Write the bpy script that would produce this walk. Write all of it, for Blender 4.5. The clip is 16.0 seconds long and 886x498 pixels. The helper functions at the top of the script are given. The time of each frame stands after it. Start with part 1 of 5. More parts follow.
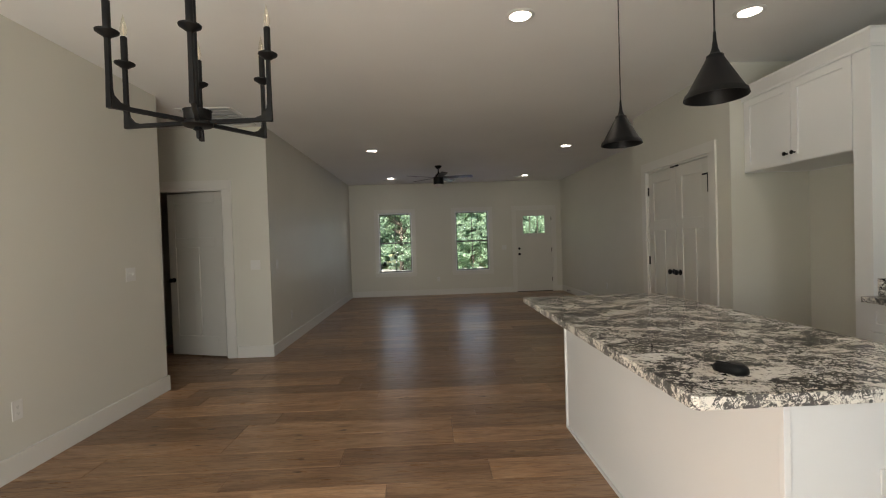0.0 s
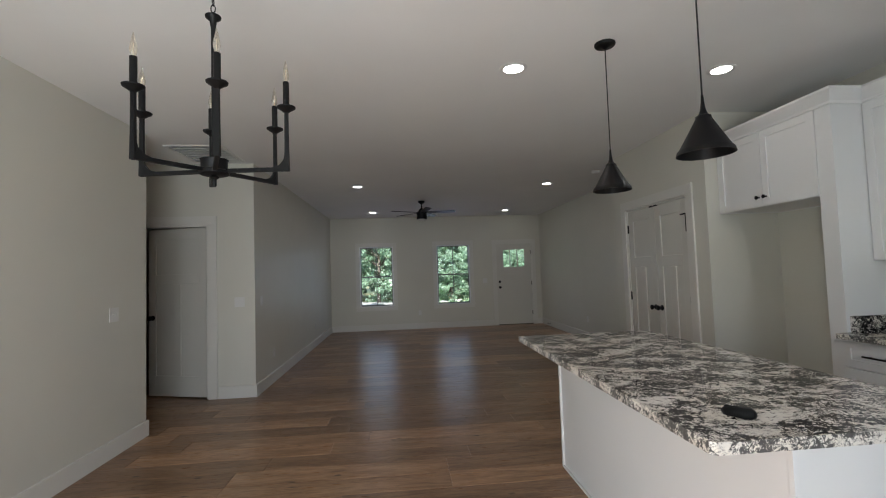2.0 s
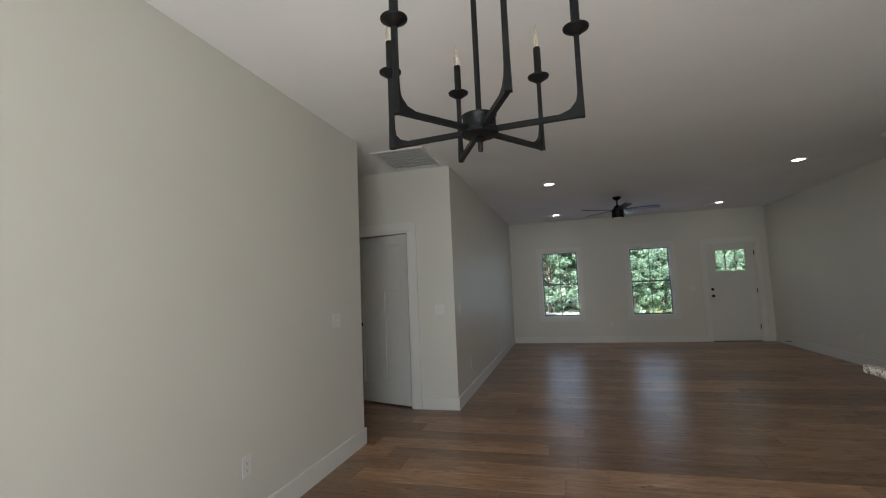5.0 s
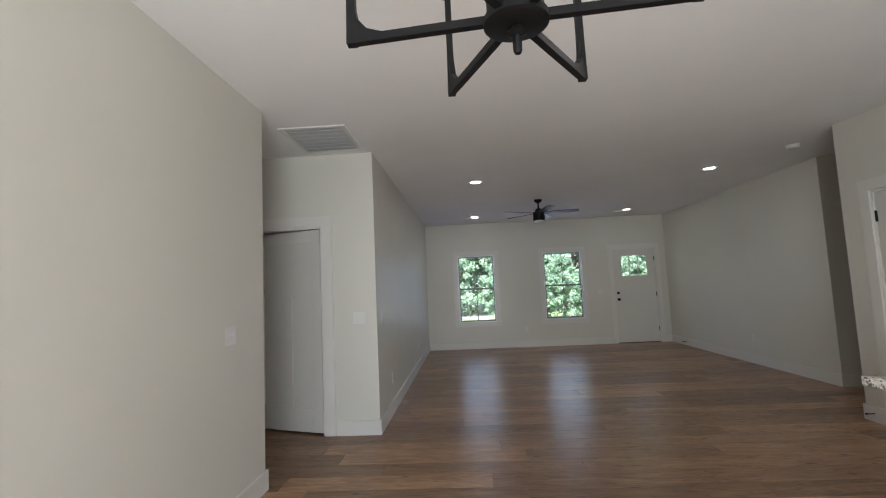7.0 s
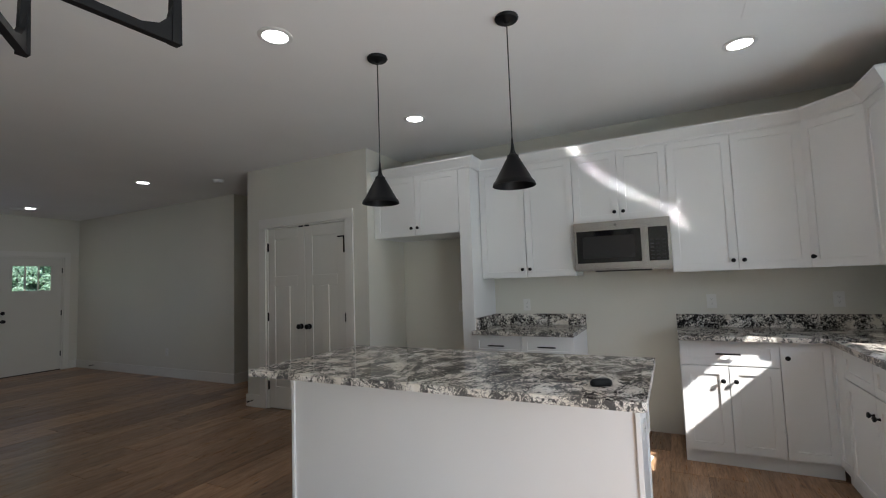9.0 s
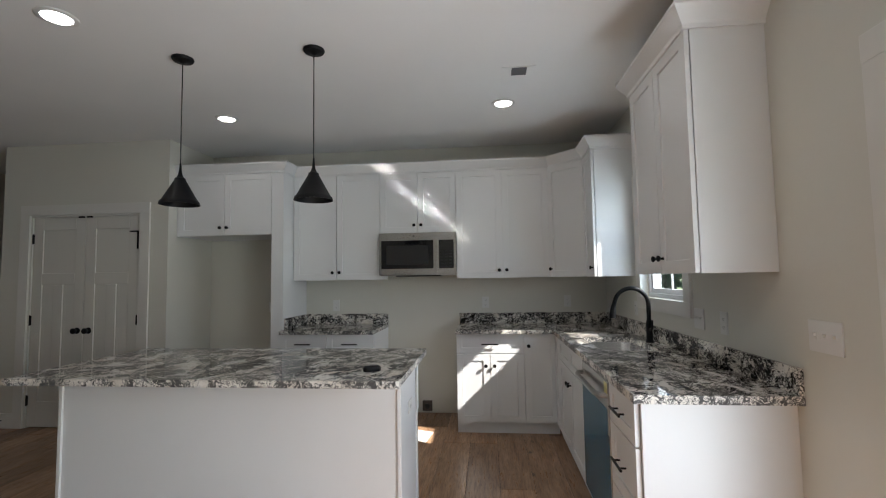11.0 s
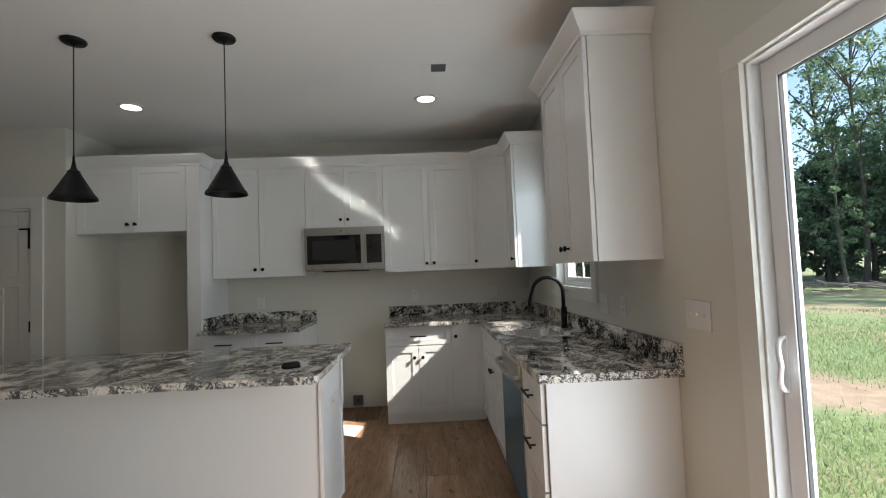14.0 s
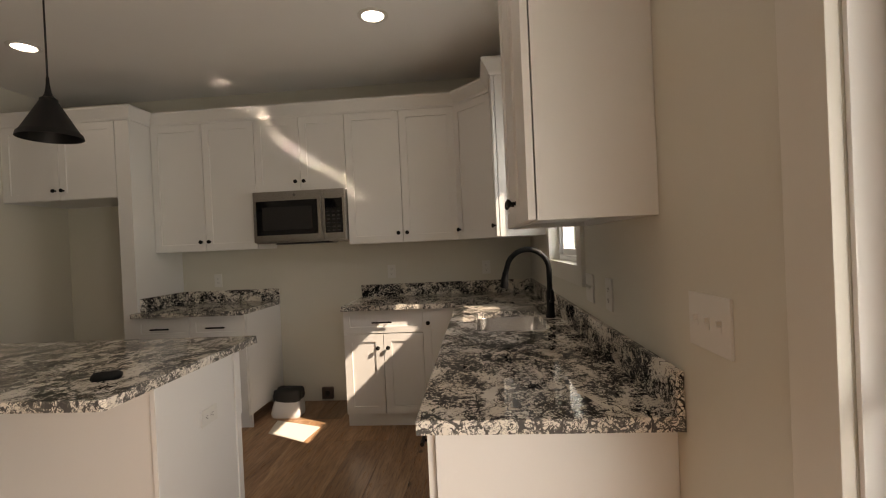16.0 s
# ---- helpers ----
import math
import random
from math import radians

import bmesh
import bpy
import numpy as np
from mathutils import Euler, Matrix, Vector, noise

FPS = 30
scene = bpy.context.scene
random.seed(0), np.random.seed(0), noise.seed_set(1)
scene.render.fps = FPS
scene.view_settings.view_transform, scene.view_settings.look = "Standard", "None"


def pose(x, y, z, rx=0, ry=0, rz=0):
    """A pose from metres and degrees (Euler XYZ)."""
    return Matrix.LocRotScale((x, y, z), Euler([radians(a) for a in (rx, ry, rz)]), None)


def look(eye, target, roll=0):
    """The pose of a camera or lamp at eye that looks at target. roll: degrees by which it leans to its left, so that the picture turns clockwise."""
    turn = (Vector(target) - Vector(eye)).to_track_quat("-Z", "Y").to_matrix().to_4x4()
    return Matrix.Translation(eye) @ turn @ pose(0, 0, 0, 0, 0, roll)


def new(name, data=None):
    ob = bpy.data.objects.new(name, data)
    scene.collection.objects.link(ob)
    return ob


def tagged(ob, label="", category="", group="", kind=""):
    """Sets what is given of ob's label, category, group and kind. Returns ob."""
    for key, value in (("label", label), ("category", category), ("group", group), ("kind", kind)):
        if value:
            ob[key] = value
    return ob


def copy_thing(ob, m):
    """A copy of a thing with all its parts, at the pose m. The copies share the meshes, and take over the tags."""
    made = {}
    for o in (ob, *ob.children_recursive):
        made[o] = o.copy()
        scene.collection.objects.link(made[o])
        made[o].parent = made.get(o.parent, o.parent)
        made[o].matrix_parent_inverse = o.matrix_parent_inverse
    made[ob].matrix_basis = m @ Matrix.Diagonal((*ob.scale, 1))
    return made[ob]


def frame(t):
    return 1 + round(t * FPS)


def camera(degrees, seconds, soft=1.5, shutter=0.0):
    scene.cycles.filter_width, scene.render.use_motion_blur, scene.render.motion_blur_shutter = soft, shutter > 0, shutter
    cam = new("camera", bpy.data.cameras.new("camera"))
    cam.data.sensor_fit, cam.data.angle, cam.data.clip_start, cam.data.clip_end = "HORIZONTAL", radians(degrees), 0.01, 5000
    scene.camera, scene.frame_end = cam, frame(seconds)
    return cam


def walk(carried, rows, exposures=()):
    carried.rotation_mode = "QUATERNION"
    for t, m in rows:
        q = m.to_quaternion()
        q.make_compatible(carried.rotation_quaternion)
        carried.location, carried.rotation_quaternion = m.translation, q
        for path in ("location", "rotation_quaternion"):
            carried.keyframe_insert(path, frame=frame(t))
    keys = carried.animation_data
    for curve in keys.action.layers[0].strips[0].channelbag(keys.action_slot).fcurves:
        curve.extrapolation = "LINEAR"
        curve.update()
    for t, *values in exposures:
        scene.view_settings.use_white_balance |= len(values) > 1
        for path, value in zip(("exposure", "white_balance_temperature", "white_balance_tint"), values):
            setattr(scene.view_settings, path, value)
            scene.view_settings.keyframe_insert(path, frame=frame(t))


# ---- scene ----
cam = camera(89.5, 16.0, soft=1.1)
PATH = [
    (0, (0.057, 0.092, 1.335), (0.124, 2.091, 1.299), -1.8),
    (0.5, (0.066, 0.06, 1.35), (0.172, 2.057, 1.345), -1.7),
    (1, (0.067, 0.048, 1.36), (0.243, 2.04, 1.393), -2.1),
    (1.5, (0.032, 0.036, 1.383), (0.253, 2.023, 1.459), -2.4),
    (2, (-0.093, 0.044, 1.402), (0.088, 2.033, 1.501), -1.9),
    (2.5, (-0.196, 0.067, 1.39), (-0.243, 2.065, 1.468), -1.4),
    (3, (-0.317, 0.095, 1.361), (-0.695, 2.057, 1.439), -1.1),
    (3.2, (-0.354, 0.118, 1.36), (-0.873, 2.048, 1.444), -1.0),
    (5.3, (-0.712, 0.699, 1.376), (-1.217, 2.627, 1.55), -2.9),
    (5.5, (-0.781, 0.756, 1.387), (-1.202, 2.704, 1.548), -3.1),
    (6, (-0.865, 0.868, 1.373), (-1.275, 2.819, 1.531), -3.3),
    (6.5, (-0.925, 1.021, 1.376), (-1.311, 2.975, 1.556), -3.1),
    (7, (-0.952, 1.171, 1.377), (-1.053, 3.161, 1.549), -2.6),
    (7.5, (-0.887, 1.22, 1.364), (-0.428, 3.159, 1.535), -2.2),
    (8, (-0.881, 1.182, 1.385), (0.138, 2.893, 1.567), -2.5),
    (8.5, (-0.949, 1.14, 1.39), (0.521, 2.486, 1.554), -2.7),
    (9, (-1.041, 1.093, 1.374), (0.737, 1.997, 1.517), -2.0),
    (9.5, (-1.085, 1.026, 1.389), (0.841, 1.549, 1.517), -0.9),
    (10, (-1.175, 0.88, 1.385), (0.806, 1.118, 1.514), -0.2),
    (10.2, (-1.217, 0.844, 1.384), (0.769, 1.045, 1.5), -0.4),
    (12.3, (-1.392, 0.757, 1.402), (0.593, 0.948, 1.553), -1.7),
    (12.5, (-1.389, 0.749, 1.402), (0.599, 0.913, 1.55), -1.6),
    (13, (-1.381, 0.737, 1.395), (0.611, 0.858, 1.532), -1.5),
    (13.5, (-1.39, 0.72, 1.383), (0.604, 0.792, 1.515), -1.7),
    (14, (-1.376, 0.682, 1.381), (0.62, 0.603, 1.475), -2.3),
    (14.5, (-1.298, 0.578, 1.368), (0.687, 0.337, 1.414), -3.0),
    (15, (-1.065, 0.423, 1.368), (0.924, 0.214, 1.384), -2.9),
    (15.5, (-0.834, 0.288, 1.363), (1.165, 0.247, 1.37), -2.6),
    (16, (-0.543, 0.056, 1.338), (1.451, 0.206, 1.322), -2.6),
]
EXPOSURES = [
    (0.0, 1.55, 7400, 12), (0.5, 1.55, 6900, 11), (1.5, 1.45, 6450, 12), (3.2, 1.55, 6400, 12), (5.3, 1.5, 6450, 11), (6.0, 1.7, 6400, 11), (7.0, 2.15, 6350, 13), (8.0, 1.8, 6350, 13), (9.0, 1.38, 6150, 12),
    (10.2, 1.15, 6150, 12), (12.3, 1.25, 6400, 12), (13.5, 1.08, 6400, 11), (14.5, 0.7, 6600, 10), (15.0, 0.34, 7050, 12), (15.5, 0.6, 8000, 17), (16.0, 0.72, 8700, 20),
]
walk(cam, [(t, look(eye, target, roll)) for t, eye, target, roll in PATH], EXPOSURES)

# ---- light ----
SUN_WAY = Vector((0.5, 1.0, -0.95)).normalized()
world = bpy.data.worlds.new("world")
scene.world = world
world.use_nodes = True
wn = world.node_tree.nodes
sky = wn.new("ShaderNodeTexSky")
sky.sky_type, sky.sun_disc = "NISHITA", False
sky.sun_elevation = math.asin(-SUN_WAY.z)
sky.sun_rotation = math.atan2(-SUN_WAY.x, -SUN_WAY.y)
world.node_tree.links.new(sky.outputs[0], wn["Background"].inputs[0])
wn["Background"].inputs[1].default_value = 0.15
sun = new("sun", bpy.data.lights.new("sun", "SUN"))
sun.data.energy, sun.data.angle, sun.data.color = 5.0, radians(0.5), (1.0, 0.95, 0.86)
sun.matrix_world = look((0, 0, 20), Vector((0, 0, 20)) + SUN_WAY)
LAMP_WATTS = 0.28


def window_light(name, watts, w, h, at, target, colour=(0.86, 0.93, 1.0)):
    """Skylight through an opening."""
    l = new(name, bpy.data.lights.new(name, "AREA"))
    l.data.shape, l.data.size, l.data.size_y, l.data.energy, l.data.color = "RECTANGLE", w, h, watts, colour
    l.matrix_world = look(at, target)


window_light("door_daylight", 34, 1.7, 2.0, (-0.83, -0.85, 0.95), (-0.83, 2.15, 2.6))
window_light("sink_daylight", 6.0, 0.7, 0.8, (1.9, -0.72, 1.66), (1.9, 3.0, 1.5), (0.72, 0.86, 1.0))
window_light("front_daylight", 0.9, 0.7, 1.35, (-0.745, 11.36, 1.32), (-0.745, 5.0, 1.2), (0.5, 0.56, 1.0))
window_light("front_daylight", 0.9, 0.7, 1.35, (1.168, 11.36, 1.32), (1.168, 5.0, 1.2), (0.5, 0.56, 1.0))


def counter_glint_lamp(x0, x1, y0, y1):
    """An added thin-beam lamp along the mirrored sun, for sunlight thrown up by the polished granite beside the sink.
    """
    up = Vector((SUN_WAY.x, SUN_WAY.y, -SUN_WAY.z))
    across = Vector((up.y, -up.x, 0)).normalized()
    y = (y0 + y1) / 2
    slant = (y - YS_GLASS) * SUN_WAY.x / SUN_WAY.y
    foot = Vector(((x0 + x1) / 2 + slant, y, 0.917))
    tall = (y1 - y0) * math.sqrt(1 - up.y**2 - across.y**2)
    l = new("counter_glint_lamp", bpy.data.lights.new("counter_glint_lamp", "AREA"))
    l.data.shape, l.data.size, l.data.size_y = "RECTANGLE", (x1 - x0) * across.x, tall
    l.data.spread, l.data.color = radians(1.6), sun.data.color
    l.data.energy = GLINT_LAMP * l.data.size * tall
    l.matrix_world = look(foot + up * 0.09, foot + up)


# Lamps on the counter, added to draw the sun's reflection on the wall cabinets.
YS_GLASS, GLINT_LAMP = -0.41, 2.6
counter_glint_lamp(1.74, 1.935, 0.08, 0.215)
counter_glint_lamp(1.965, 2.33, 0.08, 0.215)
counter_glint_lamp(2.11, 2.33, -0.06, 0.07)


# ---- materials ----
def material(name, colour, rough=0.5, metal=0.0, **extra):
    m = bpy.data.materials.new(name)
    m.use_nodes = True
    b = m.node_tree.nodes["Principled BSDF"]
    b.inputs["Base Color"].default_value = (*colour, 1)
    b.inputs["Roughness"].default_value = rough
    b.inputs["Metallic"].default_value = metal
    for key, value in extra.items():
        b.inputs[key.replace("_", " ")].default_value = value
    return m


def nodes_of(m):
    nt = m.node_tree
    return nt, nt.nodes, nt.links.new, nt.nodes["Principled BSDF"]


def coords(m, scale=(1, 1, 1), rot=(0, 0, 0), kind="Object"):
    nt, n, link, b = nodes_of(m)
    tc, mp = n.new("ShaderNodeTexCoord"), n.new("ShaderNodeMapping")
    mp.inputs["Scale"].default_value = scale
    mp.inputs["Rotation"].default_value = rot
    link(tc.outputs[kind], mp.inputs["Vector"])
    return mp.outputs[0]


def noise_tex(m, vec, scale, detail=4, rough=0.5, distort=0.0):
    nt, n, link, b = nodes_of(m)
    t = n.new("ShaderNodeTexNoise")
    t.inputs["Scale"].default_value, t.inputs["Detail"].default_value = scale, detail
    t.inputs["Roughness"].default_value, t.inputs["Distortion"].default_value = rough, distort
    link(vec, t.inputs["Vector"])
    return t.outputs["Fac"]


def ramp(m, fac, *stops):
    nt, n, link, b = nodes_of(m)
    r = n.new("ShaderNodeValToRGB")
    while len(r.color_ramp.elements) < len(stops):
        r.color_ramp.elements.new(0.5)
    for e, (p, c) in zip(r.color_ramp.elements, stops):
        e.position, e.color = p, (*c, 1) if len(c) == 3 else c
    link(fac, r.inputs[0])
    return r.outputs[0]


def mixed(m, a, b2, fac, mode="MIX"):
    nt, n, link, b = nodes_of(m)
    x = n.new("ShaderNodeMix")
    x.data_type, x.blend_type = "RGBA", mode
    for sock, v in ((x.inputs[0], fac), (x.inputs[6], a), (x.inputs[7], b2)):
        if isinstance(v, (int, float)):
            sock.default_value = v
        elif isinstance(v, tuple):
            sock.default_value = (*v, 1)
        else:
            link(v, sock)
    return x.outputs[2]


def bumped(m, height, strength=0.1, distance=0.002):
    nt, n, link, b = nodes_of(m)
    bp = n.new("ShaderNodeBump")
    bp.inputs["Strength"].default_value, bp.inputs["Distance"].default_value = strength, distance
    link(height, bp.inputs["Height"])
    link(bp.outputs[0], b.inputs["Normal"])


def painted(name, colour, rough, grain=220, strength=0.06):
    """Rolled or sprayed paint: faint tone drift, orange peel."""
    m = material(name, colour, rough)
    nt, n, link, b = nodes_of(m)
    v = coords(m)
    drift = ramp(m, noise_tex(m, v, 0.9, 5), (0.3, tuple(c * 0.965 for c in colour)), (0.7, tuple(min(1, c * 1.02) for c in colour)))
    link(drift, b.inputs["Base Color"])
    bumped(m, noise_tex(m, v, grain, 3), strength, 0.001)
    rr = ramp(m, noise_tex(m, v, 3.0, 4), (0.3, (rough * 0.9,) * 3), (0.7, (min(1, rough * 1.1),) * 3))
    link(rr, b.inputs["Roughness"])
    return m


WALL = painted("wall_paint", (0.655, 0.64, 0.572), 0.42)
CEIL = painted("ceiling_paint", (0.84, 0.835, 0.82), 0.8, 160, 0.15)
TRIM = painted("trim_paint", (0.71, 0.695, 0.65), 0.32, 60, 0.03)
DOORP = painted("door_paint", (0.65, 0.635, 0.585), 0.34, 60, 0.03)
CAB = painted("cabinet_lacquer", (0.76, 0.76, 0.75), 0.36, 90, 0.02)
BLACK = material("black_metal", (0.005, 0.005, 0.0053), 0.48, 0.0, Specular_IOR_Level=0.22)
BLACKP = material("black_plastic", (0.014, 0.014, 0.015), 0.35)
RUBBER = material("black_rubber", (0.02, 0.02, 0.02), 0.6)
PLATE = material("white_plastic", (0.72, 0.715, 0.69), 0.35)
SLOT = material("slot_dark", (0.03, 0.03, 0.03), 0.6)
VINYL = material("white_vinyl", (0.82, 0.83, 0.84), 0.35)
DARKGLASS = material("dark_glass", (0.006, 0.006, 0.007), 0.06)
SCREEN = material("dark_mesh_screen", (0.022, 0.022, 0.023), 0.15)
FILM = material("blue_film", (0.02, 0.15, 0.25), 0.2, 0.2)
PAPER = material("paper", (0.80, 0.76, 0.68), 0.8)
TAPE = material("yellow_tape", (0.75, 0.68, 0.30), 0.5)
BAGW = material("white_bag", (0.7, 0.7, 0.7), 0.45)
BULB = material("bulb_glass", (0.9, 0.85, 0.75), 0.05, Transmission_Weight=0.9, IOR=1.2)
FILAMENT = material("filament", (0.85, 0.76, 0.62), 0.5)
GRILLE = material("dark_grille", (0.10, 0.10, 0.105), 0.6)


def make_steel(name, colour, rough, axis):
    m = material(name, colour, rough, 1.0)
    nt, n, link, b = nodes_of(m)
    v = coords(m, axis)
    f = noise_tex(m, v, 60, 3)
    link(ramp(m, f, (0.3, (rough * 0.75,) * 3), (0.7, (rough * 1.3,) * 3)), b.inputs["Roughness"])
    bumped(m, f, 0.05, 0.0005)
    return m


STEEL = make_steel("brushed_steel", (0.40, 0.39, 0.375), 0.3, (1, 1, 18))
SINK = make_steel("sink_steel", (0.6, 0.6, 0.6), 0.22, (14, 1, 1))


def make_granite():
    m = material("granite", (0.7, 0.68, 0.64), 0.035)
    nt, n, link, b = nodes_of(m)
    v = coords(m, (1.0, 1.35, 1.3), (0.15, 0.2, 0.5))
    vy = coords(m, (1, 1, 1))
    blotch = noise_tex(m, v, 6.5, 4, 0.6, 0.7)
    streak = noise_tex(m, v, 27.0, 3, 0.58, 1.6)
    vein = noise_tex(m, v, 24.0, 3, 0.55, 1.8)
    vein_b = noise_tex(m, coords(m, (1.5, 0.9, 1.2), (0.4, 0.1, -0.4)), 30.0, 3, 0.55, 1.4)
    b.inputs["Specular IOR Level"].default_value = 0.18
    fleck = noise_tex(m, vy, 75, 3, 0.6)
    base = ramp(m, noise_tex(m, vy, 6, 5, 0.6), (0.3, (0.54, 0.49, 0.42)), (0.45, (0.74, 0.69, 0.61)), (0.7, (0.83, 0.80, 0.75)))

    def calc(op, x, y):
        c = n.new("ShaderNodeMath")
        c.operation = op
        for k, u in enumerate((x, y)):
            if isinstance(u, float):
                c.inputs[k].default_value = u
            elif u is not None:
                link(u, c.inputs[k])
        return c.outputs[0]

    lean = calc("MULTIPLY", calc("SUBTRACT", blotch, 0.485), 0.45)
    reach = calc("ADD", lean, streak)
    dark = ramp(m, reach, (0.556, (0, 0, 0)), (0.57, (1, 1, 1)))
    halo = ramp(m, reach, (0.51, (0, 0, 0)), (0.58, (0.4,) * 3))
    near = calc("MINIMUM", calc("ABSOLUTE", calc("SUBTRACT", vein, 0.5), None), calc("ABSOLUTE", calc("SUBTRACT", vein_b, 0.5), None))
    line = ramp(m, calc("SUBTRACT", near, calc("MULTIPLY", lean, 0.55)), (0.019, (0.97,) * 3), (0.030, (0, 0, 0)))
    base = mixed(m, base, (0.30, 0.26, 0.22), halo)
    col = mixed(m, base, (0.03, 0.027, 0.027), line)
    col = mixed(m, col, (0.012, 0.011, 0.011), dark)
    grey = ramp(m, fleck, (0.62, (0, 0, 0)), (0.70, (0.5,) * 3))
    col = mixed(m, col, (0.25, 0.23, 0.22), grey)
    link(col, b.inputs["Base Color"])
    bumped(m, noise_tex(m, vy, 30, 2), 0.02, 0.0006)
    return m


GRANITE = make_granite()


def make_chiselled():
    m = GRANITE.copy()
    m.name = "granite_rough_edge"
    nt, n, link, b = nodes_of(m)
    b.inputs["Roughness"].default_value = 0.35
    link(mixed(m, b.inputs["Base Color"].links[0].from_socket, (0.80, 0.78, 0.74), 0.1), b.inputs["Base Color"])
    bumped(m, noise_tex(m, coords(m), 45, 4, 0.6), 0.8, 0.006)
    return m


ROUGH_EDGE = make_chiselled()


def make_oak():
    m = material("oak_planks", (0.25, 0.16, 0.10), 0.3)
    nt, n, link, b = nodes_of(m)
    tc, info, comb, add = n.new("ShaderNodeTexCoord"), n.new("ShaderNodeObjectInfo"), n.new("ShaderNodeCombineXYZ"), n.new("ShaderNodeVectorMath")
    mul = n.new("ShaderNodeMath")
    mul.operation = "MULTIPLY"
    mul.inputs[1].default_value = 87.0
    link(info.outputs["Random"], mul.inputs[0])
    for k in range(3):
        link(mul.outputs[0], comb.inputs[k])
    link(tc.outputs["Object"], add.inputs[0])
    link(comb.outputs[0], add.inputs[1])

    def mapped(scale):
        mp = n.new("ShaderNodeMapping")
        mp.inputs["Scale"].default_value = scale
        link(add.outputs[0], mp.inputs["Vector"])
        return mp.outputs[0]

    grain = noise_tex(m, mapped((1.4, 16, 6)), 5.0, 7, 0.62, 0.5)
    wide = noise_tex(m, mapped((0.9, 5, 3)), 2.2, 4, 0.55, 0.9)
    fine = noise_tex(m, mapped((6, 160, 40)), 2.0, 4, 0.6)
    wood = ramp(m, wide, (0.28, (0.225, 0.126, 0.068)), (0.5, (0.345, 0.208, 0.120)), (0.75, (0.455, 0.298, 0.185)))
    wood = mixed(m, wood, ramp(m, grain, (0.32, (0.36, 0.32, 0.30)), (0.58, (1.08, 1.07, 1.06))), 0.7, "MULTIPLY")
    tone = ramp(m, info.outputs["Random"], (0.0, (0.66, 0.63, 0.61)), (0.5, (0.98, 0.97, 0.96)), (1.0, (1.34, 1.3, 1.25)))
    wood = mixed(m, wood, tone, 1.0, "MULTIPLY")
    vor = n.new("ShaderNodeTexVoronoi")
    vor.voronoi_dimensions = "2D"
    vor.inputs["Scale"].default_value = 2.3
    link(mapped((0.9, 1.8, 1)), vor.inputs["Vector"])
    ragged = n.new("ShaderNodeMath")
    ragged.operation = "MULTIPLY_ADD"
    ragged.inputs[1].default_value = 0.2
    link(noise_tex(m, mapped((9, 26, 9)), 2.0, 3, 0.6), ragged.inputs[0])
    link(vor.outputs["Distance"], ragged.inputs[2])
    knot = ramp(m, ragged.outputs[0], (0.122, (1, 1, 1)), (0.172, (0, 0, 0)))
    some = ramp(m, vor.outputs["Color"], (0.5, (0, 0, 0)), (0.64, (0.8,) * 3))
    wood = mixed(m, wood, (0.04, 0.022, 0.013), mixed(m, (0, 0, 0), knot, some))
    link(wood, b.inputs["Base Color"])
    b.inputs["Specular IOR Level"].default_value = 0.4
    link(ramp(m, grain, (0.3, (0.36,) * 3), (0.7, (0.25,) * 3)), b.inputs["Roughness"])
    bumped(m, mixed(m, fine, grain, 0.35), 0.2, 0.0009)
    return m


OAK = make_oak()


def make_pane():
    m = bpy.data.materials.new("window_glass")
    m.use_nodes = True
    n, link = m.node_tree.nodes, m.node_tree.links.new
    n.remove(n["Principled BSDF"])
    mix, tr, gl, lw = n.new("ShaderNodeMixShader"), n.new("ShaderNodeBsdfTransparent"), n.new("ShaderNodeBsdfGlossy"), n.new("ShaderNodeLayerWeight")
    pw, sc = n.new("ShaderNodeMath"), n.new("ShaderNodeMath")
    pw.operation, sc.operation = "POWER", "MULTIPLY_ADD"
    pw.inputs[1].default_value, sc.inputs[1].default_value, sc.inputs[2].default_value = 4.0, 0.6, 0.004
    link(lw.outputs["Facing"], pw.inputs[0])
    link(pw.outputs[0], sc.inputs[0])
    tr.inputs[0].default_value = (0.97, 0.985, 0.98, 1)
    gl.inputs["Roughness"].default_value = 0.01
    for a, c in ((sc.outputs[0], mix.inputs[0]), (tr.outputs[0], mix.inputs[1]), (gl.outputs[0], mix.inputs[2]), (mix.outputs[0], n["Material Output"].inputs[0])):
        link(a, c)
    return m


PANE = make_pane()


def glowing(name, colour, strength):
    m = material(name, colour, 0.5)
    b = m.node_tree.nodes["Principled BSDF"]
    b.inputs["Emission Color"].default_value = (*colour, 1)
    b.inputs["Emission Strength"].default_value = strength
    return m


LED = glowing("led_diffuser", (1.0, 0.97, 0.92), 6.0)


# ---- mesh helpers ----
def box(lo, hi, bevel=0.0, bm=None):
    """A box between two corners, added to bm."""
    bm = bm or bmesh.new()
    c = bmesh.ops.create_cube(bm, size=1.0)["verts"]
    for v in c:
        v.co = Vector([lo[k] + (hi[k] - lo[k]) * (v.co[k] + 0.5) for k in range(3)])
    if bevel:
        edges = list({e for v in c for e in v.link_edges})
        bmesh.ops.bevel(bm, geom=edges, offset=bevel, segments=2, profile=0.7, affect="EDGES")
    return bm


def boxes(items, bevel=0.0):
    bm = bmesh.new()
    for lo, hi in items:
        box(lo, hi, bevel, bm)
    return bm


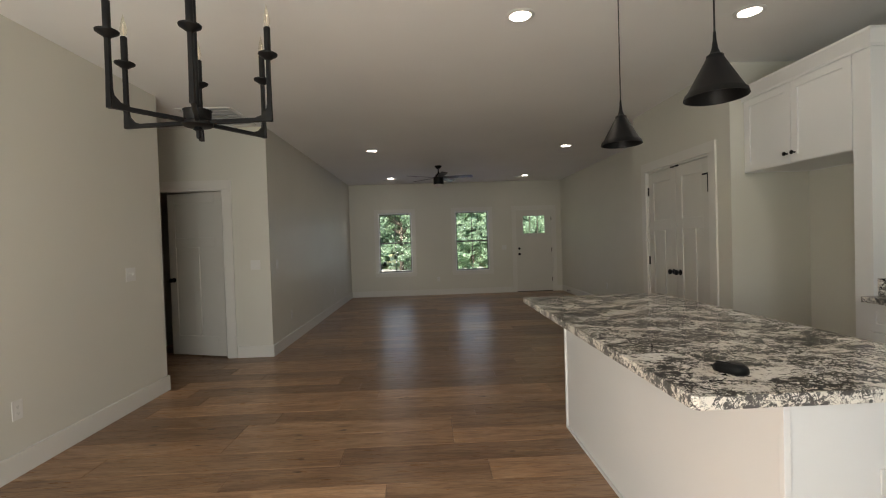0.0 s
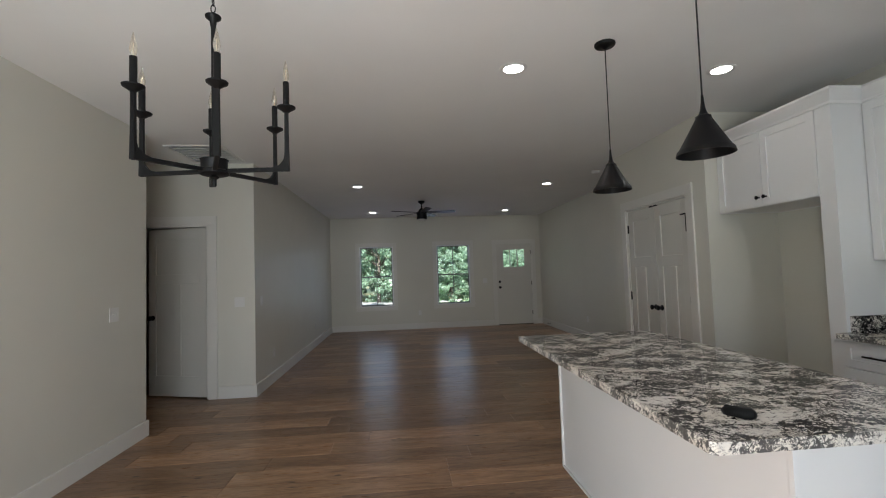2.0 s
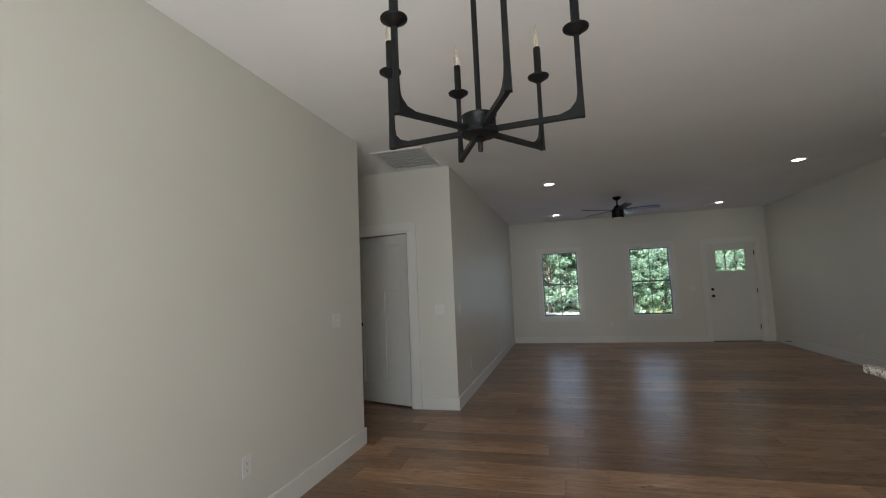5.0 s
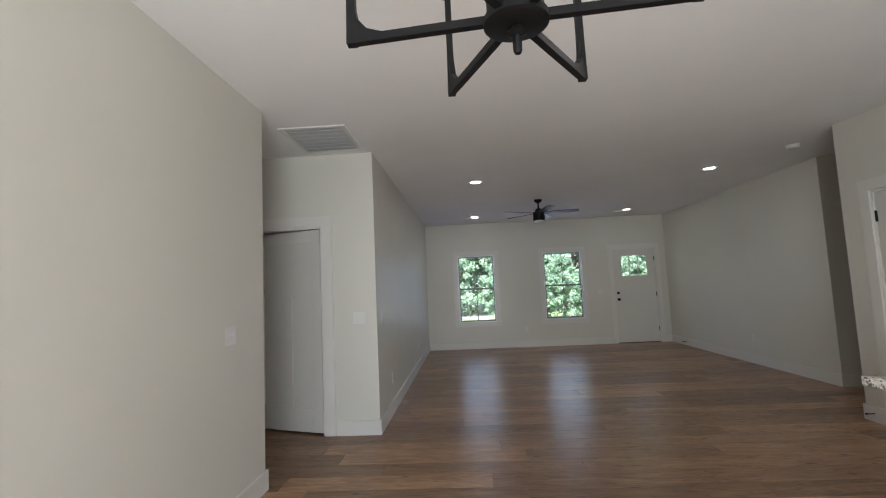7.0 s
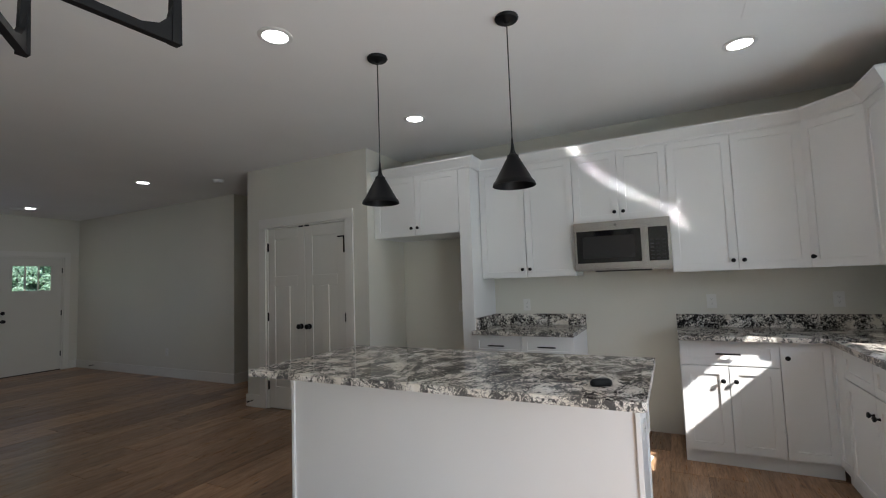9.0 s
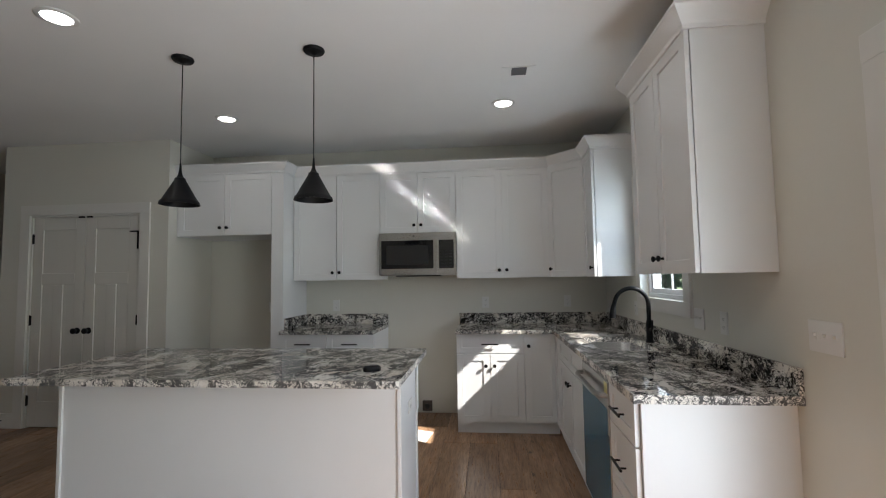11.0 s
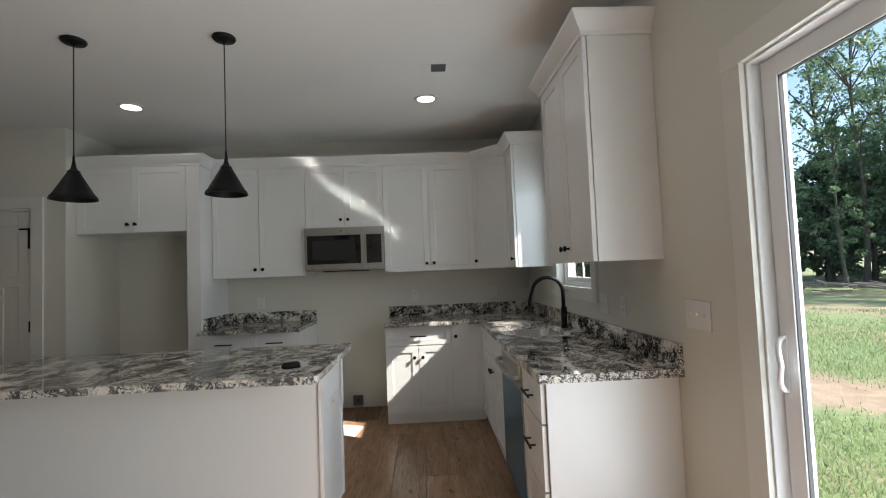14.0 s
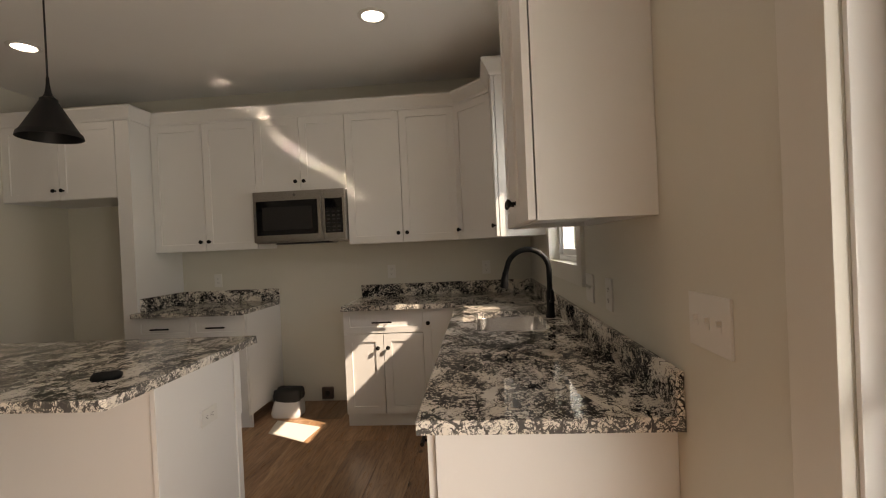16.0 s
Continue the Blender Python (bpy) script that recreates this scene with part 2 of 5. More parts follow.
def lathe(profile, segments=24, centre=(0, 0, 0), axis="z", bm=None, caps=True):
    """A turned body from (radius, height) pairs."""
    bm = bm or bmesh.new()
    c = Vector(centre)
    rings = []
    for r, h in profile:
        ring = []
        for k in range(segments):
            a = 2 * math.pi * k / segments
            p = Vector((r * math.cos(a), r * math.sin(a), h))
            if axis == "y":
                p = Vector((p.x, -p.z, p.y))
            ring.append(bm.verts.new(c + p))
        rings.append(ring)
    for a, b in zip(rings, rings[1:]):
        for k in range(segments):
            bm.faces.new((a[k], a[(k + 1) % segments], b[(k + 1) % segments], b[k]))
    if caps:
        for ring in (rings[0], rings[-1]):
            bm.faces.new(ring)
    return bm


def tube(points, radius, sides=10, bm=None, square=False):
    """A bar along points; radius a number or one per point."""
    bm = bm or bmesh.new()
    pts = [Vector(p) for p in points]
    rad = radius if isinstance(radius, (list, tuple)) else [radius] * len(pts)
    up = None
    rings = []
    for i, p in enumerate(pts):
        d = (pts[min(i + 1, len(pts) - 1)] - pts[max(i - 1, 0)]).normalized()
        if up is None:
            up = Vector((0, 0, 1)) if abs(d.z) < 0.9 else Vector((1, 0, 0))
        u = d.cross(up).normalized()
        w = u.cross(d).normalized()
        up = w
        n = 4 if square else sides
        off = math.pi / 4 if square else 0
        grow = 2**0.5 if square else 1
        rings.append([bm.verts.new(p + grow * rad[i] * (math.cos(off + 2 * math.pi * k / n) * u + math.sin(off + 2 * math.pi * k / n) * w)) for k in range(n)])
    for a, b in zip(rings, rings[1:]):
        for k in range(len(a)):
            bm.faces.new((a[k], a[(k + 1) % len(a)], b[(k + 1) % len(a)], b[k]))
    bm.faces.new(rings[0])
    bm.faces.new(rings[-1])
    return bm


def bezier(p0, p1, p2, n=8):
    p0, p1, p2 = Vector(p0), Vector(p1), Vector(p2)
    return [(1 - t) ** 2 * p0 + 2 * t * (1 - t) * p1 + t * t * p2 for t in [k / n for k in range(n + 1)]]


def sweep(path, profile, bm=None):
    """A moulding: profile of (out, z) carried along a flat path with mitred corners; out is to the right of the way."""
    bm = bm or bmesh.new()
    pts = [Vector((*p, 0)) for p in path]
    rings = []
    for i, p in enumerate(pts):
        ds = []
        if i:
            ds.append((p - pts[i - 1]).normalized())
        if i < len(pts) - 1:
            ds.append((pts[i + 1] - p).normalized())
        ns = [Vector((d.y, -d.x, 0)) for d in ds]
        m = sum(ns, Vector()).normalized()
        m = m / max(0.2, m.dot(ns[0]))
        rings.append([bm.verts.new(p + m * o + Vector((0, 0, z))) for o, z in profile])
    n = len(profile)
    for a, b in zip(rings, rings[1:]):
        for k in range(n):
            bm.faces.new((a[k], a[(k + 1) % n], b[(k + 1) % n], b[k]))
    bm.faces.new(rings[0])
    bm.faces.new(rings[-1])
    return bm


def plate(outline, z0, z1, holes=()):
    """A slab with straight sides and holes."""
    bm = bmesh.new()
    edges = []
    for loop in (outline, *holes):
        vs = [bm.verts.new((x, y, z1)) for x, y in loop]
        edges += [bm.edges.new((vs[k], vs[(k + 1) % len(vs)])) for k in range(len(vs))]
    bmesh.ops.triangle_fill(bm, edges=edges, use_beauty=True)
    got = bmesh.ops.extrude_face_region(bm, geom=list(bm.faces))
    for v in got["geom"]:
        if isinstance(v, bmesh.types.BMVert):
            v.co.z = z0
    return bm


def rounded_rect(x0, y0, x1, y1, r, n=5):
    out = []
    for cx, cy, a0 in ((x1 - r, y1 - r, 0), (x0 + r, y1 - r, 90), (x0 + r, y0 + r, 180), (x1 - r, y0 + r, 270)):
        out += [(cx + r * math.cos(radians(a0 + 90 * k / n)), cy + r * math.sin(radians(a0 + 90 * k / n))) for k in range(n + 1)]
    return out


def mesh_of(name, bm, mat, smooth=None):
    me = bpy.data.meshes.new(name)
    bmesh.ops.recalc_face_normals(bm, faces=list(bm.faces))
    bm.to_mesh(me)
    bm.free()
    for m in mat if isinstance(mat, (list, tuple)) else [mat]:
        me.materials.append(m)
    if smooth:
        me.shade_smooth()
        me.set_sharp_from_angle(angle=radians(smooth))
    return me


def part(name, bm, mat, parent, label="", smooth=None, place=None):
    me = bm if isinstance(bm, bpy.types.Mesh) else mesh_of(name, bm, mat, smooth)
    ob = new(name, me)
    ob.parent = parent
    if place is not None:
        ob.matrix_basis = place
    if label:
        ob["label"] = label
    return ob


def thing(name, m, label, category, group=""):
    ob = new(name)
    ob.empty_display_size = 0.05
    ob.matrix_basis = m
    return tagged(ob, label, category, group)


def solid(name, bm, mat, label="", category="", kind="", group="", smooth=None, m=None):
    ob = new(name, mesh_of(name, bm, mat, smooth))
    if m is not None:
        ob.matrix_basis = m
    return tagged(ob, label, category, group, kind)


# ---- structure: the plan ----
XW, XL, XE, XR, XP = -2.455, -1.855, 3.346, 3.413, 2.658
YS, YN, YD, YC, YH, YG = -0.41, 11.2, 4.405, 5.56, 6.81, 5.6
H, T = 2.775, 0.14
SLIDE = (-1.75, 0.056, 0.0, 2.035)
SINKWIN = (1.52, 2.28, 1.22, 2.09)
WIN1, WIN2 = (-1.16, -0.33, 0.57, 2.06), (0.745, 1.59, 0.57, 2.06)
FDOOR = (2.255, 3.185, 0.0, 2.06)
DOOR1 = (-3.245, -2.385, 0.0, 2.045)
PANTRY = (4.112, 5.288, 0.0, 2.064)


def wall(name, axis, at, back, a0, a1, openings=(), z0=-0.02, z1=H + 0.1, mat=None, label="off-white painted drywall wall"):
    """A wall along x (axis 'x') or y with its room face at one coordinate and its back at the other."""
    lo, hi = min(at, back), max(at, back)
    cuts = sorted(openings)
    items, a = [], a0
    for o in cuts:
        items.append((a, o[0], z0, z1))
        if o[2] > 0:
            items.append((o[0], o[1], z0, o[2]))
        items.append((o[0], o[1], o[3], z1))
        a = o[1]
    items.append((a, a1, z0, z1))
    bm = bmesh.new()
    for p, q, r, s in items:
        if axis == "x":
            box((p, lo, r), (q, hi, s), 0, bm)
        else:
            box((lo, p, r), (hi, q, s), 0, bm)
    return solid(name, bm, mat or WALL, label, "wall", "structure")


wall("wall_south", "x", YS, YS - T, XW - T, XE + T, (SLIDE, SINKWIN))
wall("wall_dining", "y", XW, XW - T, YS, YD, label="off-white painted drywall wall beside the dining area")
wall("wall_hall_west_side", "x", YD, YD - T, -4.6, XW - T)
wall("wall_hall_west_end", "y", -4.6, -4.74, YD - T, YC + T)
wall("wall_hall_door", "x", YC, YC + 0.12, -4.6, XL - 0.12, (DOOR1,))
wall("wall_living_west", "y", XL, XL - 0.12, YC, YN)
wall("wall_north", "x", YN, YN + T, XL - 0.12, XR + T, (WIN1, WIN2, FDOOR))
wall("wall_living_east", "y", XR, XR + T, YH, YN)
wall("wall_hall_east_north", "x", YH, YH + T, XR + T, 6.2)
wall("wall_hall_east_south", "x", YG, YG - 0.12, XP + 0.12, 6.2)
wall("wall_hall_east_end", "y", 6.2, 6.34, YG - 0.12, YH + T, ((5.85, 6.6, 0.0, 2.04),))
wall("wall_pantry", "y", XP, XP + 0.12, 3.83, YG, (PANTRY,))
wall("wall_fridge_side", "x", 3.83, 3.95, XP + 0.12, XE)
wall("wall_kitchen_east", "y", XE, XE + T, YS, YG - 0.12)
# closets and the far room behind the openings
wall("wall_closet_back", "x", 7.2, 7.32, -3.6, XL - 0.12)
wall("wall_closet_side", "y", -3.6, -3.72, YC + 0.12, 7.2)
wall("wall_far_room_north", "x", 8.6, 8.74, 6.34, 9.6, ((7.4, 8.4, 0.7, 2.0),))
wall("wall_far_room_south", "x", 4.6, 4.46, 6.34, 9.6)
wall("wall_far_room_east", "y", 9.6, 9.74, 4.46, 8.74)

solid("floor_far_room", box((6.2, 4.4, -0.05), (9.7, 8.8, -0.004)), material("blue_grey_carpet", (0.16, 0.19, 0.25), 0.9), "blue grey carpet floor of the far room", "floor", "structure")
solid("ceiling", plate([(-4.8, YS - T), (9.8, YS - T), (9.8, YN + T), (-4.8, YN + T)], H, H + 0.1), CEIL, "flat white painted ceiling", "ceiling", "structure")
# Roof out of view; its eaves and porch overhang are added to cut skylight.
solid("roof", box((-5.4, YS - 0.65, H + 0.28), (10.2, YN + 2.3, H + 0.5)), material("shingle_roof", (0.06, 0.06, 0.06), 0.9), "unseen dark shingle roof, its overhanging eaves added to cut skylight", "roof", "structure")
floor = solid("floor", box((-4.7, YS - 0.02, -0.06), (6.2, YN + 0.02, -0.006)), material("underlay", (0.02, 0.014, 0.01), 0.9), "wide oak plank floor with knots", "floor", "structure")


def baseboard(path, z=0.14):
    prof = [(0.0005, 0.0), (0.016, 0.0), (0.016, z - 0.004), (0.012, z), (0.0005, z)]
    solid("baseboard", sweep(path, prof), TRIM, "white painted baseboard", "baseboard", "structure")


# room on the right of the way
baseboard([(-1.86, YS), (XW, YS), (XW, YD), (-4.6, YD), (-4.6, YC), (-3.35, YC)])
baseboard([(-2.27, YC), (XL, YC), (XL, YN), (2.16, YN)])
baseboard([(3.28, YN), (XR, YN), (XR, YH), (6.2, YH)])
baseboard([(6.2, YG), (XP, YG), (XP, 5.385)])
baseboard([(XP, 4.005), (XP, 3.83), (XE, 3.83), (XE, 2.86)])
baseboard([(0.55, YS), (0.165, YS)])


def casing(name, axis, at, out, o, w=0.1, d=0.018, sill=False, top=0.1, label="white painted flat door casing"):
    """Flat trim round an opening; out is +1 or -1, the side of the room."""
    p, q, r, s = o
    items = [(p - w, p, r, s), (q, q + w, r, s), (p - w, q + w, s, s + top)]
    if r > 0:
        items.append((p - w, q + w, r - w, r))
    bm = bmesh.new()
    a, b = sorted((at, at + out * d))
    for i, (u0, u1, z0, z1) in enumerate(items):
        e = 0.002 if i == 2 else 0
        aa, bb = (a - e, b) if out < 0 else (a, b + e)
        lo, hi = ((u0, aa, z0), (u1, bb, z1)) if axis == "x" else ((aa, u0, z0), (bb, u1, z1))
        box(lo, hi, 0.002, bm)
    if sill:
        aa, bb = sorted((at + out * 0.001, at + out * 0.045))
        box((p - w - 0.02, aa, r - 0.012), (q + w + 0.02, bb, r + 0.010), 0.003, bm)
    return solid(name, bm, TRIM, label, "trim", "structure")


casing("door_trim", "x", YC, -1, DOOR1)
casing("pantry_trim", "y", XP, -1, PANTRY)
casing("front_door_trim", "x", YN, -1, FDOOR, 0.09, top=0.09)
casing("window_trim", "x", YN, -1, WIN1, 0.09, sill=True, top=0.09, label="white painted window casing with sill")
casing("window_trim", "x", YN, -1, WIN2, 0.09, sill=True, top=0.09, label="white painted window casing with sill")
casing("sink_window_trim", "x", YS, 1, SINKWIN, 0.09, top=0.09, label="white painted window casing over the sink")
casing("sliding_door_trim", "x", YS, 1, SLIDE, 0.09, top=0.09, label="white painted casing of the sliding door")


def jamb(name, axis, at, back, o, t=0.02):
    p, q, r, s = o
    lo, hi = sorted((at, back))
    items = [(p + 0.0005, p + t, r, s - 0.0005), (q - t, q - 0.0005, r, s - 0.0005), (p + t, q - t, s - t, s - 0.0005)]
    bm = bmesh.new()
    for u0, u1, z0, z1 in items:
        if axis == "x":
            box((u0, lo + 0.001, z0), (u1, hi - 0.001, z1), 0, bm)
        else:
            box((lo + 0.001, u0, z0), (hi - 0.001, u1, z1), 0, bm)
    return solid(name, bm, TRIM, "white painted door jamb", "trim", "structure")


jamb("jamb", "x", YC, YC + 0.12, DOOR1)
jamb("jamb", "y", XP, XP + 0.12, PANTRY)
jamb("jamb", "x", YN, YN + T, FDOOR)


# ---- doors ----
def craftsman_door(name, w, h, m, label, glazed=False):
    """A flat-panel door; local x across, front towards -y, hinge side at x = 0."""
    root = thing(name, m, label, "door")
    root["kind"] = "structure"
    t, st = 0.035, 0.105
    if glazed:
        gl = (0.16, w - 0.16, h - 0.60, h - 0.14)
        bm = boxes([((0, -t, 0), (w, 0, gl[2])), ((0, -t, gl[3]), (w, 0, h)), ((0, -t, gl[2]), (gl[0], 0, gl[3])), ((gl[1], -t, gl[2]), (w, 0, gl[3]))])
        slab = part("slab", bm, DOORP, root)
        gx = (gl[1] - gl[0]) / 3
        rim = [((gl[0], -t - 0.008, gl[2] - 0.02), (gl[1], -t, gl[2] + 0.012)), ((gl[0], -t - 0.008, gl[3] - 0.012), (gl[1], -t, gl[3] + 0.02))]
        rim += [((gl[0] - 0.02, -t - 0.008, gl[2] - 0.02), (gl[0] + 0.012, -t, gl[3] + 0.02)), ((gl[1] - 0.012, -t - 0.008, gl[2] - 0.02), (gl[1] + 0.02, -t, gl[3] + 0.02))]
        part("glazing_frame", boxes(rim, 0.002), DOORP, root)
        for k in (1, 2):
            part("muntin", box((gl[0] + gx * k - 0.009, -t - 0.004, gl[2]), (gl[0] + gx * k + 0.009, -0.006, gl[3])), DOORP, root)
        for k in range(3):
            pane = part("pane", box((gl[0] + gx * k, -0.02, gl[2]), (gl[0] + gx * (k + 1), -0.016, gl[3])), PANE, root)
            pane.visible_shadow = False
        part("ledge", boxes([((0.16, -t - 0.006, gl[2] - 0.13), (w / 2 - 0.05, -t, gl[2] - 0.118)), ((w / 2 + 0.05, -t - 0.006, gl[2] - 0.13), (w - 0.16, -t, gl[2] - 0.118))], 0.001), DOORP, root)
    else:
        part("panel", box((st * 0.5, -t + 0.012, 0.1), (w - st * 0.5, -0.012, h - 0.05)), DOORP, root)
        mid = h - 0.13 - 0.42
        cx = w / 2
        rails = [((0, -t, 0), (st, 0, h)), ((w - st, -t, 0), (w, 0, h)), ((st, -t, h - 0.125), (w - st, 0, h)), ((st, -t, 0), (w - st, 0, 0.24)), ((st, -t, mid - 0.115), (w - st, 0, mid)), ((cx - 0.05, -t, 0.24), (cx + 0.05, 0, mid - 0.115))]
        for nm, (lo, hi) in zip(("stile", "stile", "rail", "rail", "rail", "mullion"), rails):
            part(nm, box(lo, hi, 0.005), DOORP, root)
    return root


KNOB_PROFILE = [(0.030, 0.0), (0.031, 0.004), (0.024, 0.008), (0.012, 0.010), (0.011, 0.024), (0.020, 0.030), (0.027, 0.040), (0.028, 0.050), (0.022, 0.058), (0.010, 0.061)]
door_knob_mesh = mesh_of("door_knob", lathe(KNOB_PROFILE, 20, axis="y"), BLACK, 40)
bolt_mesh = mesh_of("deadbolt", lathe([(0.03, 0), (0.031, 0.004), (0.026, 0.016), (0.02, 0.02)], 20, axis="y"), BLACK, 40)
hinge_mesh = mesh_of("hinge", lathe([(0.008, -0.05), (0.008, 0.05)], 10, bm=box((-0.016, -0.003, -0.045), (0.016, 0.003, 0.045))), BLACK, 40)


def knob_on(root, x, z, y=-0.035, mesh=None, name="door_knob"):
    part(name, mesh or door_knob_mesh, BLACK, root, "matt black", place=pose(x, y, z))


def hinges_on(root, x, zs, y=-0.037):
    for z in zs:
        part("hinge", hinge_mesh, BLACK, root, "matt black", place=pose(x, y, z))


w1 = DOOR1[1] - DOOR1[0] - 0.046
hall_door = craftsman_door("door_1", w1, 2.0, pose(DOOR1[0] + 0.024 + w1, YC + 0.05, 0.018) @ pose(0, 0, 0, 0, 0, -17.5) @ pose(-w1, 0, 0), "white three-panel hall door standing slightly ajar")
knob_on(hall_door, 0.065, 0.93)
wp = (PANTRY[1] - PANTRY[0] - 0.05) / 2
pantry_l = craftsman_door("door_2", wp, 2.03, pose(XP + 0.045, PANTRY[1] - 0.023, 0.012, 0, 0, -90), "white three-panel pantry door, closed, one of a pair")
pantry_r = craftsman_door("door_3", wp, 2.03, pose(XP + 0.045, PANTRY[1] - 0.027 - wp, 0.012, 0, 0, -90), "white three-panel pantry door, closed, with a hook bracket at the top")
knob_on(pantry_l, wp - 0.055, 0.92)
knob_on(pantry_r, 0.06, 0.92)
hinges_on(pantry_l, -0.004, (0.25, 1.02, 1.82))
hinges_on(pantry_r, wp + 0.004, (0.25, 1.02))
part("hook_bracket", boxes([((wp - 0.012, -0.05, 1.70), (wp - 0.002, -0.036, 1.88)), ((wp - 0.09, -0.05, 1.865), (wp - 0.012, -0.038, 1.88))], 0.002), BLACK, pantry_r, "matt black")
part("roller_catch", box((wp - 0.07, -0.05, 2.02), (wp - 0.012, -0.035, 2.035), 0.002), BLACK, pantry_l, "black")
part("roller_catch", box((0.012, -0.05, 2.02), (0.07, -0.035, 2.035), 0.002), BLACK, pantry_r, "black")
wf = FDOOR[1] - FDOOR[0] - 0.046
front_door = craftsman_door("door_4", wf, 2.03, pose(FDOOR[0] + 0.023, YN + 0.05, 0.015), "white front door with a three-lite window at the top", True)
knob_on(front_door, 0.065, 0.93)
knob_on(front_door, 0.065, 1.07, mesh=bolt_mesh, name="deadbolt")
hinges_on(front_door, wf + 0.006, (0.28, 1.02, 1.80), -0.04)
part("threshold", box((0, -0.05, -0.015), (wf, 0.05, -0.001)), material("threshold_bronze", (0.05, 0.045, 0.04), 0.5, 0.8), front_door, "dark bronze")


# ---- windows ----
def sash_window(name, o, yg, out, label, grid=True, sash_mat=VINYL):
    """A double-hung vinyl window; yg the glass plane, out the side of the room."""
    p, q, r, s = o
    root = thing(name, pose((p + q) / 2, yg, r), label, "window")
    root["kind"] = "structure"
    w, h = (q - p) / 2 - 0.002, s - r - 0.002
    f = 0.024 if grid else 0.03
    fr = [((-w, -0.04, 0), (-w + f, 0.04, h)), ((w - f, -0.04, 0), (w, 0.04, h)), ((-w + f, -0.04, 0), (w - f, 0.04, f)), ((-w + f, -0.04, h - f), (w - f, 0.04, h))]
    part("window_frame", boxes(fr, 0.002), VINYL, root)
    mid = h / 2
    for k, (z0, z1, y) in enumerate(((f, mid + 0.018, 0.012 * out), (mid - 0.018, h - f, -0.014 * out))):
        u = w - f
        b = 0.02 if grid else 0.028
        # Sink window: lower sash's top rail made extra wide to block a sun band.
        bt = b if grid or k else 0.14
        st = [((-u, y - 0.012, z0), (-u + b, y + 0.012, z1)), ((u - b, y - 0.012, z0), (u, y + 0.012, z1)), ((-u + b, y - 0.012, z0), (u - b, y + 0.012, z0 + b + 0.008)), ((-u + b, y - 0.012, z1 - bt), (u - b, y + 0.012, z1))]
        sash = part("sash", boxes(st, 0.002), sash_mat, root)
        if grid or k == 0:
            part("muntin", box((-0.008, y - 0.005, z0 + b), (0.008, y + 0.005, z1 - b)), sash_mat, sash)
        pane = part("pane", box((-u + b, y - 0.002, z0 + b), (u - b, y + 0.002, z1 - b)), PANE, sash)
        pane.visible_shadow = False
    part("latch", box((-0.03, 0.026 * out - 0.006, mid + 0.018), (0.03, 0.026 * out + 0.006, mid + 0.03), 0.002), VINYL, root)
    return root


# Front sashes: white vinyl with the backlit shade put into its colour.
SHADED_VINYL = material("shaded_white_vinyl", (0.16, 0.17, 0.17), 0.4)
sash_window("window_1", WIN1, YN + 0.075, -1, "white vinyl double-hung window facing the trees, sashes darkened as if backlit", sash_mat=SHADED_VINYL)
sash_window("window_2", WIN2, YN + 0.075, -1, "white vinyl double-hung window facing the trees, sashes darkened as if backlit", sash_mat=SHADED_VINYL)
sash_window("window_3", SINKWIN, YS - 0.085, 1, "white vinyl double-hung window over the sink", False)


# ---- sliding glass door ----
GASKET_GAP = material("dark_gasket_and_gap", (0.03, 0.03, 0.035), 0.6)


